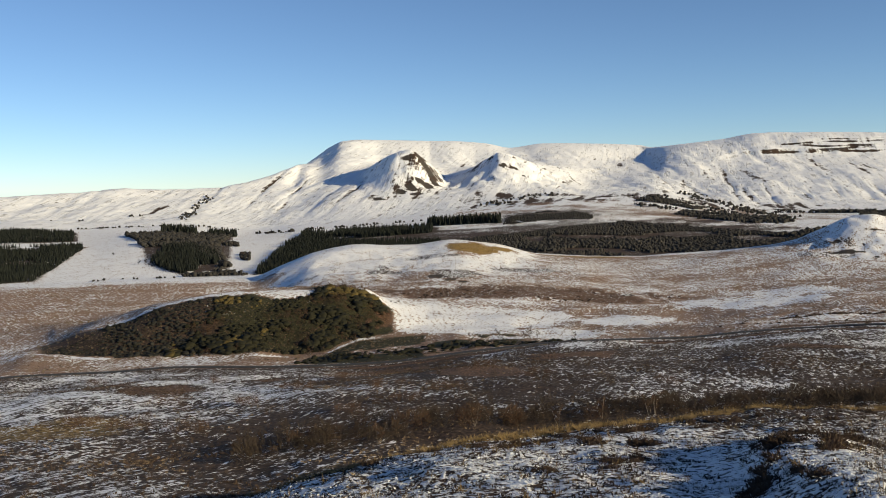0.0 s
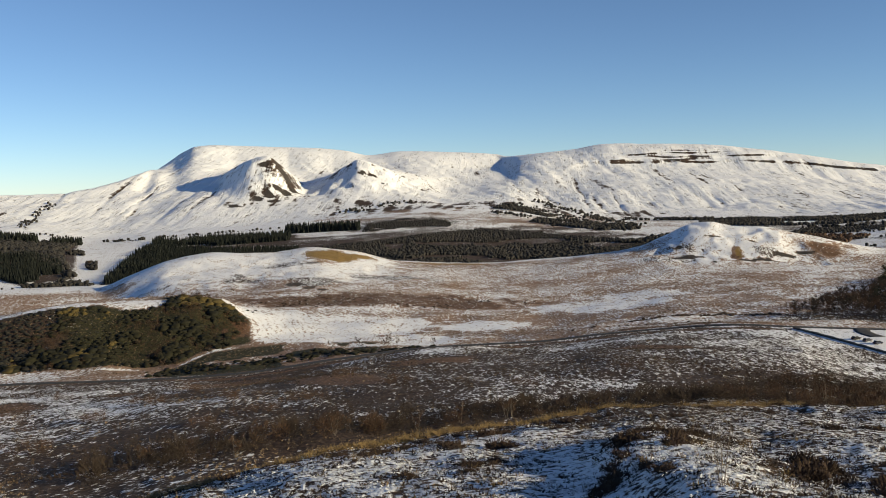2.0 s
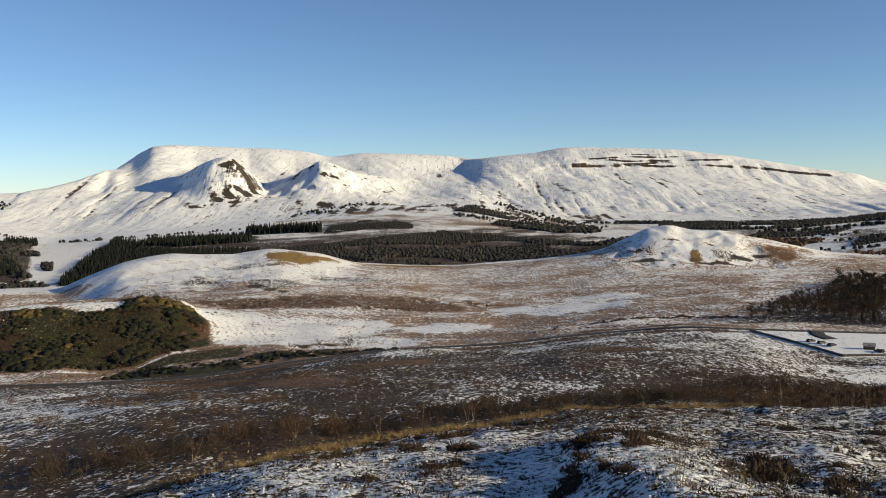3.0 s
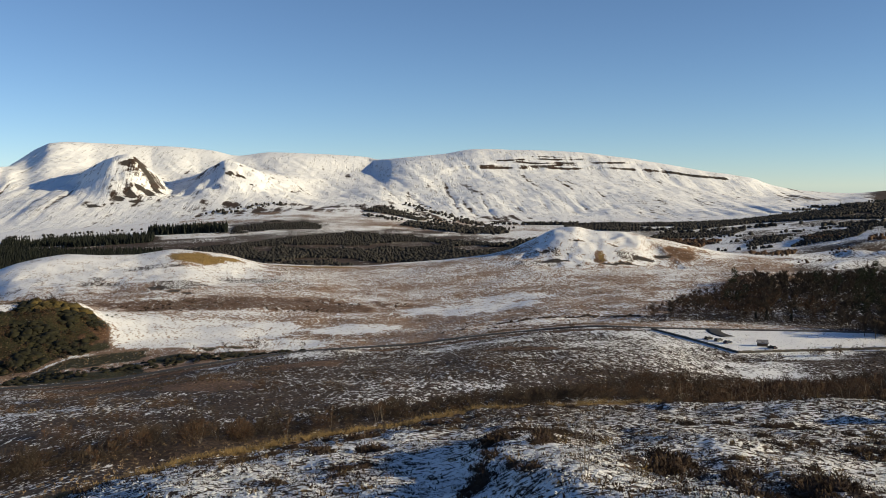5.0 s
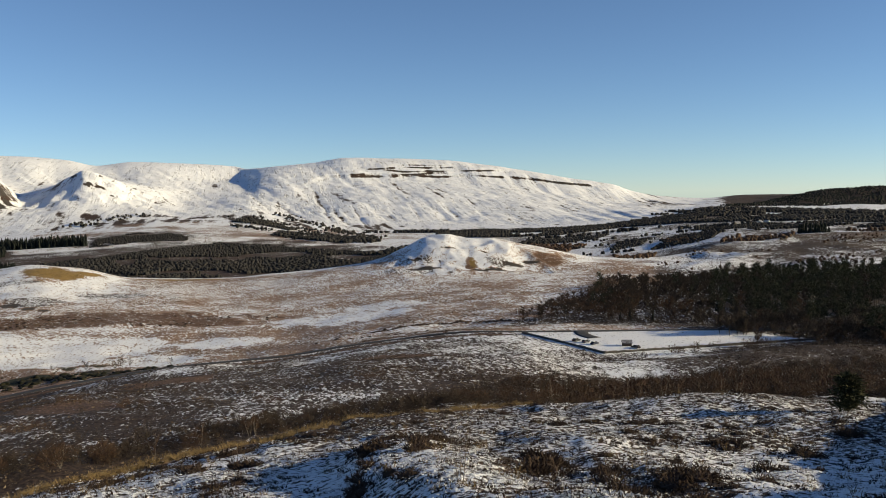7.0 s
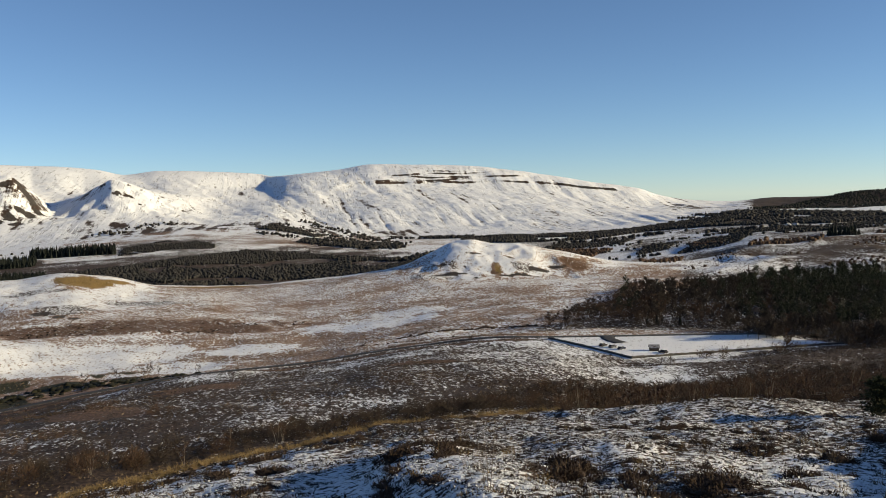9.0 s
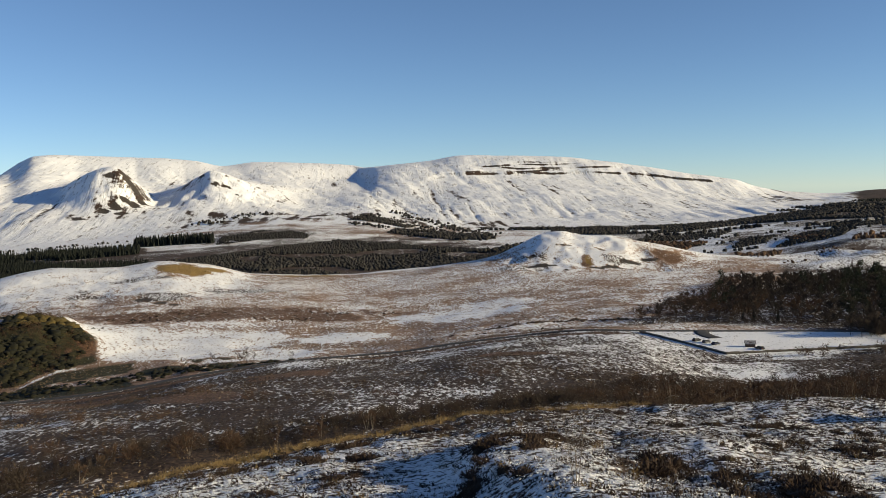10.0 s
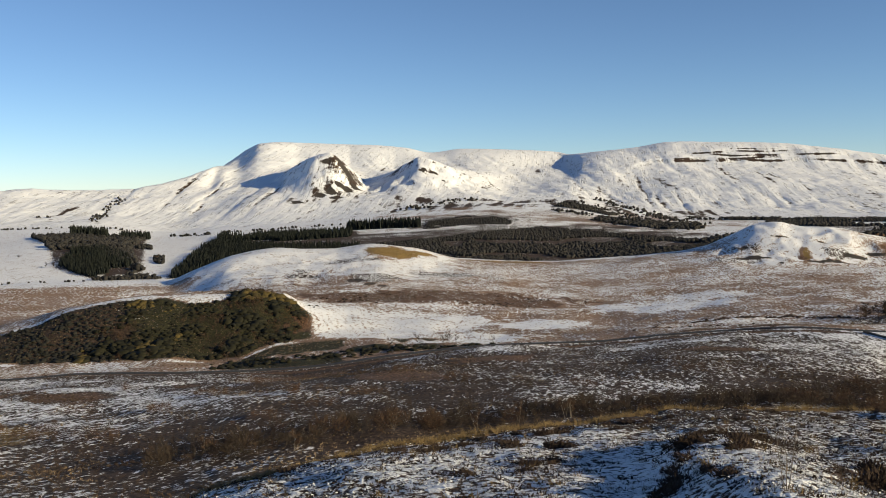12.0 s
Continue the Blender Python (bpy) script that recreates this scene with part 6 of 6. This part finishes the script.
def dry_wall(name, label, stations, high=0.9, thick=0.5):
    """A low wall of rough courses along a line."""
    root = tagged(new(name), label, "wall", kind="structure")
    rr = np.random.default_rng(5)
    stone_bm = box(-0.5, 0.5, -0.5, 0.5, -0.5, 0.5, 0.12)
    base = part("stone", stone_bm, STONE, root)
    shared = base.data
    bpy.data.objects.remove(base)
    left = []
    for (b1, r1), (b2, r2) in zip(stations, stations[1:]):
        p, q = np.array(at(b1, r1)), np.array(at(b2, r2))
        l = np.linalg.norm(q - p)
        ang = math.atan2(*(q - p)[::-1])
        t = 0.0
        while t < l:
            w = rr.uniform(0.9, 1.7)
            c = p + (q - p) * min(1, (t + w / 2) / l)
            z = ground(*c)
            hgt = high * rr.uniform(0.85, 1.12)
            left.append(Matrix.Translation((*c, z + hgt / 2 - 0.15)) @ Matrix.Rotation(ang + rr.normal(0, 0.03), 4, "Z") @ Matrix.Diagonal((w * 1.02, thick * rr.uniform(0.9, 1.1), hgt + 0.3, 1)))
            t += w
    for m in left:
        ob = new("stone", shared)
        ob.parent = root
        ob.matrix_basis = m
    return root


dry_wall("car_park_wall", "low dark stone wall round the snowy car park", [(30.4, 421), (33.0, 394), (35.6, 369), (38, 377), (42, 392), (47.9, 421)])


def car(label, paint, estate=False):
    """A parked car: body, glasshouse, wheels, lamps."""
    root = tagged(new("car"), label, "car", "cars in the car park")
    tail = 2.15
    body = [(-tail, 0.30), (-1.75, 0.26), (1.75, 0.26), (tail, 0.34), (tail + 0.02, 0.62), (1.95, 0.80), (0.95, 0.93), (-1.75, 0.96), (-tail, 0.88)]
    part("body", prism(body, -0.86, 0.86, 0.06), paint, root, smooth=False)
    back = -2.05 if estate else -1.70
    roof = [(1.0, 0.92), (0.35, 1.42), (-1.1, 1.47), (back + 0.25, 1.38), (back, 0.94)]
    cabin = part("cabin", prism(roof, -0.74, 0.74, 0.05), paint, root)
    part("windscreen", prism([(0.99, 0.95), (0.42, 1.38), (0.46, 1.38), (1.03, 0.95)], -0.64, 0.64), GLASS, cabin, "dark windscreen")
    part("rear_window", prism([(back + 0.02, 0.98), (back + 0.22, 1.34), (back + 0.18, 1.35), (back - 0.03, 0.98)], -0.62, 0.62), GLASS, cabin, "dark rear window")
    for s in (-1, 1):
        for x0, x1 in ((-0.35, 0.62), (back + 0.35, -0.45)):
            part("side_window", prism([(x0, 0.98), (x1, 0.98), (x1 - (0.28 if x1 > 0 else 0.0), 1.34), (x0 + (0.0 if x1 > 0 else 0.12), 1.36)], s * 0.735, s * 0.755), GLASS, cabin, "dark side window")
        part("door_mirror", box(0.62, 0.78, s * 0.88 - 0.08, s * 0.88 + 0.08, 0.95, 1.08, 0.02), TRIM, root)
        part("headlight", box(1.98, 2.16, s * 0.62 - 0.18, s * 0.62 + 0.18, 0.62, 0.76, 0.03), LAMP, root)
        part("tail_light", box(-2.17, -2.10, s * 0.70 - 0.10, s * 0.70 + 0.10, 0.62, 0.86, 0.02), RED, root)
        for x in (-1.30, 1.32):
            tyre = part("wheel", disc(0.32, s * 0.68, s * 0.89, x, 0.32), RUBBER, root)
            part("rim", disc(0.20, s * 0.885, s * 0.90, x, 0.32, 10), ALLOY, tyre)
    part("bumper", box(2.08, 2.20, -0.80, 0.80, 0.32, 0.50, 0.04), TRIM, root)
    part("bumper", box(-2.20, -2.08, -0.80, 0.80, 0.32, 0.50, 0.04), TRIM, root)
    part("roof_snow", box(-1.35, 0.25, -0.62, 0.62, 1.455, 1.50, 0.02), SNOWCAP, root, "thin snow on the roof")
    return root


PAINTS = [plain_material(n, a, tuple(1.15 * x for x in a), 0.3, 4.0) for n, a in (("black_paint", (0.012, 0.012, 0.014)), ("slate_paint", (0.05, 0.055, 0.065)), ("silver_paint", (0.35, 0.36, 0.37)), ("dark_blue_paint", (0.012, 0.018, 0.04)))]
for k, (b, r, turn) in enumerate(((33.85, 399, 20), (34.45, 395.5, 22), (35.0, 391, 20), (37.55, 383.5, 95))):
    x, y = at(b, r)
    c = car(["black parked car with snow on its roof", "slate grey parked car beside other cars", "dark blue parked car with dark windows", "black parked car beside a small hut"][k], PAINTS[(0, 1, 3, 0)[k]], k == 1)
    c.matrix_basis = pose(x, y, ground(x, y), 0, 0, turn)


def house(name, label, category, long, wide, wall_h, roof_h, wall_mat, roof_mat, windows, chimneys=2):
    """A small gabled building."""
    root = tagged(new(name), label, category)
    l, w = long / 2, wide / 2
    bm = bmesh.new()
    outline = [(-w, 0), (w, 0), (w, wall_h), (0, wall_h + roof_h), (-w, wall_h)]
    a = [bm.verts.new((-l, y, z - (0.5 if z == 0 else 0))) for y, z in outline]
    b = [bm.verts.new((l, y, z - (0.5 if z == 0 else 0))) for y, z in outline]
    bm.faces.new(a)
    bm.faces.new(b[::-1])
    for i in range(5):
        bm.faces.new((a[(i + 1) % 5], a[i], b[i], b[(i + 1) % 5]))
    bmesh.ops.recalc_face_normals(bm, faces=bm.faces[:])
    walls = part("wall", bm, wall_mat, root)
    e = 0.3
    slope = roof_h / w
    for s in (-1, 1):
        bm = bmesh.new()
        v = [bm.verts.new(q) for q in [(-l - e, s * (w + e), wall_h - slope * e), (l + e, s * (w + e), wall_h - slope * e), (l + e, 0, wall_h + roof_h), (-l - e, 0, wall_h + roof_h),
                                       (-l - e, s * (w + e), wall_h - slope * e + 0.18), (l + e, s * (w + e), wall_h - slope * e + 0.18), (l + e, 0, wall_h + roof_h + 0.18), (-l - e, 0, wall_h + roof_h + 0.18)]]
        for q in ((0, 1, 2, 3), (4, 7, 6, 5), (0, 4, 5, 1), (1, 5, 6, 2), (2, 6, 7, 3), (3, 7, 4, 0)):
            bm.faces.new([v[i] for i in q])
        bmesh.ops.recalc_face_normals(bm, faces=bm.faces[:])
        part("roof", bm, roof_mat, root, "snow-dusted slate roof")
    for i in range(chimneys):
        x = (-1 if i else 1) * (l - 0.5)
        part("chimney", box(x - 0.45, x + 0.45, -0.35, 0.35, wall_h + roof_h - 0.4, wall_h + roof_h + 1.0, 0.04), STONE, root)
    for s in (-1, 1):
        for k in range(windows):
            x = -l + long * (k + 0.5) / windows
            if s < 0 and k == windows // 2:
                part("door", box(x - 0.45, x + 0.45, s * w - 0.05, s * w + 0.05, 0.0, 2.0), TIMBER, root, "dark wooden door")
                continue
            fr = part("window", box(x - 0.55, x + 0.55, s * w - 0.05, s * w + 0.05, 0.9, 2.1), HARL, root)
            part("pane", box(x - 0.47, x + 0.47, s * w - 0.06, s * w + 0.06, 0.98, 2.02), GLASS, fr, "dark window pane")
    return root


hut = house("hut", "small dark timber hut with a snow-dusted roof", "hut", 3.9, 2.6, 1.5, 0.95, TIMBER, SLATE, 1, 0)
x, y = at(37.0, 389)
hut.matrix_basis = pose(x, y, ground(x, y), 0, 0, -30)
for b, r, turn, size in ((-15.9, 1325, 15, 0.8), (-14.9, 1322, -10, 0.7), (-13.9, 1335, 65, 0.8), (44.9, 1885, 20, 1.1), (45.3, 1880, 100, 1.0), (43.6, 1905, -15, 1.0), (-13.4, 1905, 20, 1.2)):
    h = house("cottage", "white harled cottage with a slate roof among trees", "cottage", 11 * size, 6.5, 3.2, 2.6, HARL, SLATE, 3)
    x, y = at(b, r)
    h.matrix_basis = pose(x, y, ground(x, y), 0, 0, turn)

# ---- single plants that stand out ----
rng = np.random.default_rng(31)
sap = plant("sapling", "slender leafless sapling on the snowy slope", "sapling", bare_tree(rng, 2.3, PALE_BARK, PALE_BARK, 0.30, 110, 3, 0.006, 0.005))
x, y = at(26.4, 24.0)
sap.matrix_basis = pose(x, y, ground(x, y) - 0.03)
fir = plant("young_pine", "young bushy green pine on the brow", "tree", pine_tree(rng, 3.4, YOUNG_PINE, BARK, 40, 70))
fir.scale = (1.15, 1.15, 1.0)
x, y = at(49.9, 62)
fir.location = (x, y, ground(x, y) - 0.9)
for b, r, hgt in ((37.2, 486, 6.5), (36.6, 492, 5), (38.6, 487, 6)):
    v, f = spruce_shape(rng, hgt, 10, 7, 0.22)
    s = plant("spruce", "small dark spruce at the edge of the wood", "tree", [("trunk", raw_mesh("trunk", *tube([(0, 0, -0.2), (0, 0, hgt * 0.9)], [0.09, 0.02]), BARK)), ("crown", raw_mesh("crown", v, f, SPRUCE))])
    x, y = at(b, r)
    s.matrix_basis = pose(x, y, ground(x, y))
for b, r, s in ((46.3, 437, 2.2), (46.8, 436, 1.9), (38.6, 381, 0.9), (40.3, 384, 1.2), (44.0, 404, 1.4), (20.6, 470, 1.2), (-3.0, 585, 1.2), (-3.5, 570, 1.3), (-3.2, 560, 1.1), (-1.1, 760, 1.0)):
    bush = plant("evergreen_bush", "dark evergreen bush standing in snow", "bush", [("mound", raw_mesh("mound", *heather_mesh(rng, 1.0, 260), GORSE))])
    x, y = at(b, r)
    bush.matrix_basis = pose(x, y, ground(x, y), 0, 0, rng.uniform(0, 360)) @ Matrix.Diagonal((s, s, s * 1.3, 1))
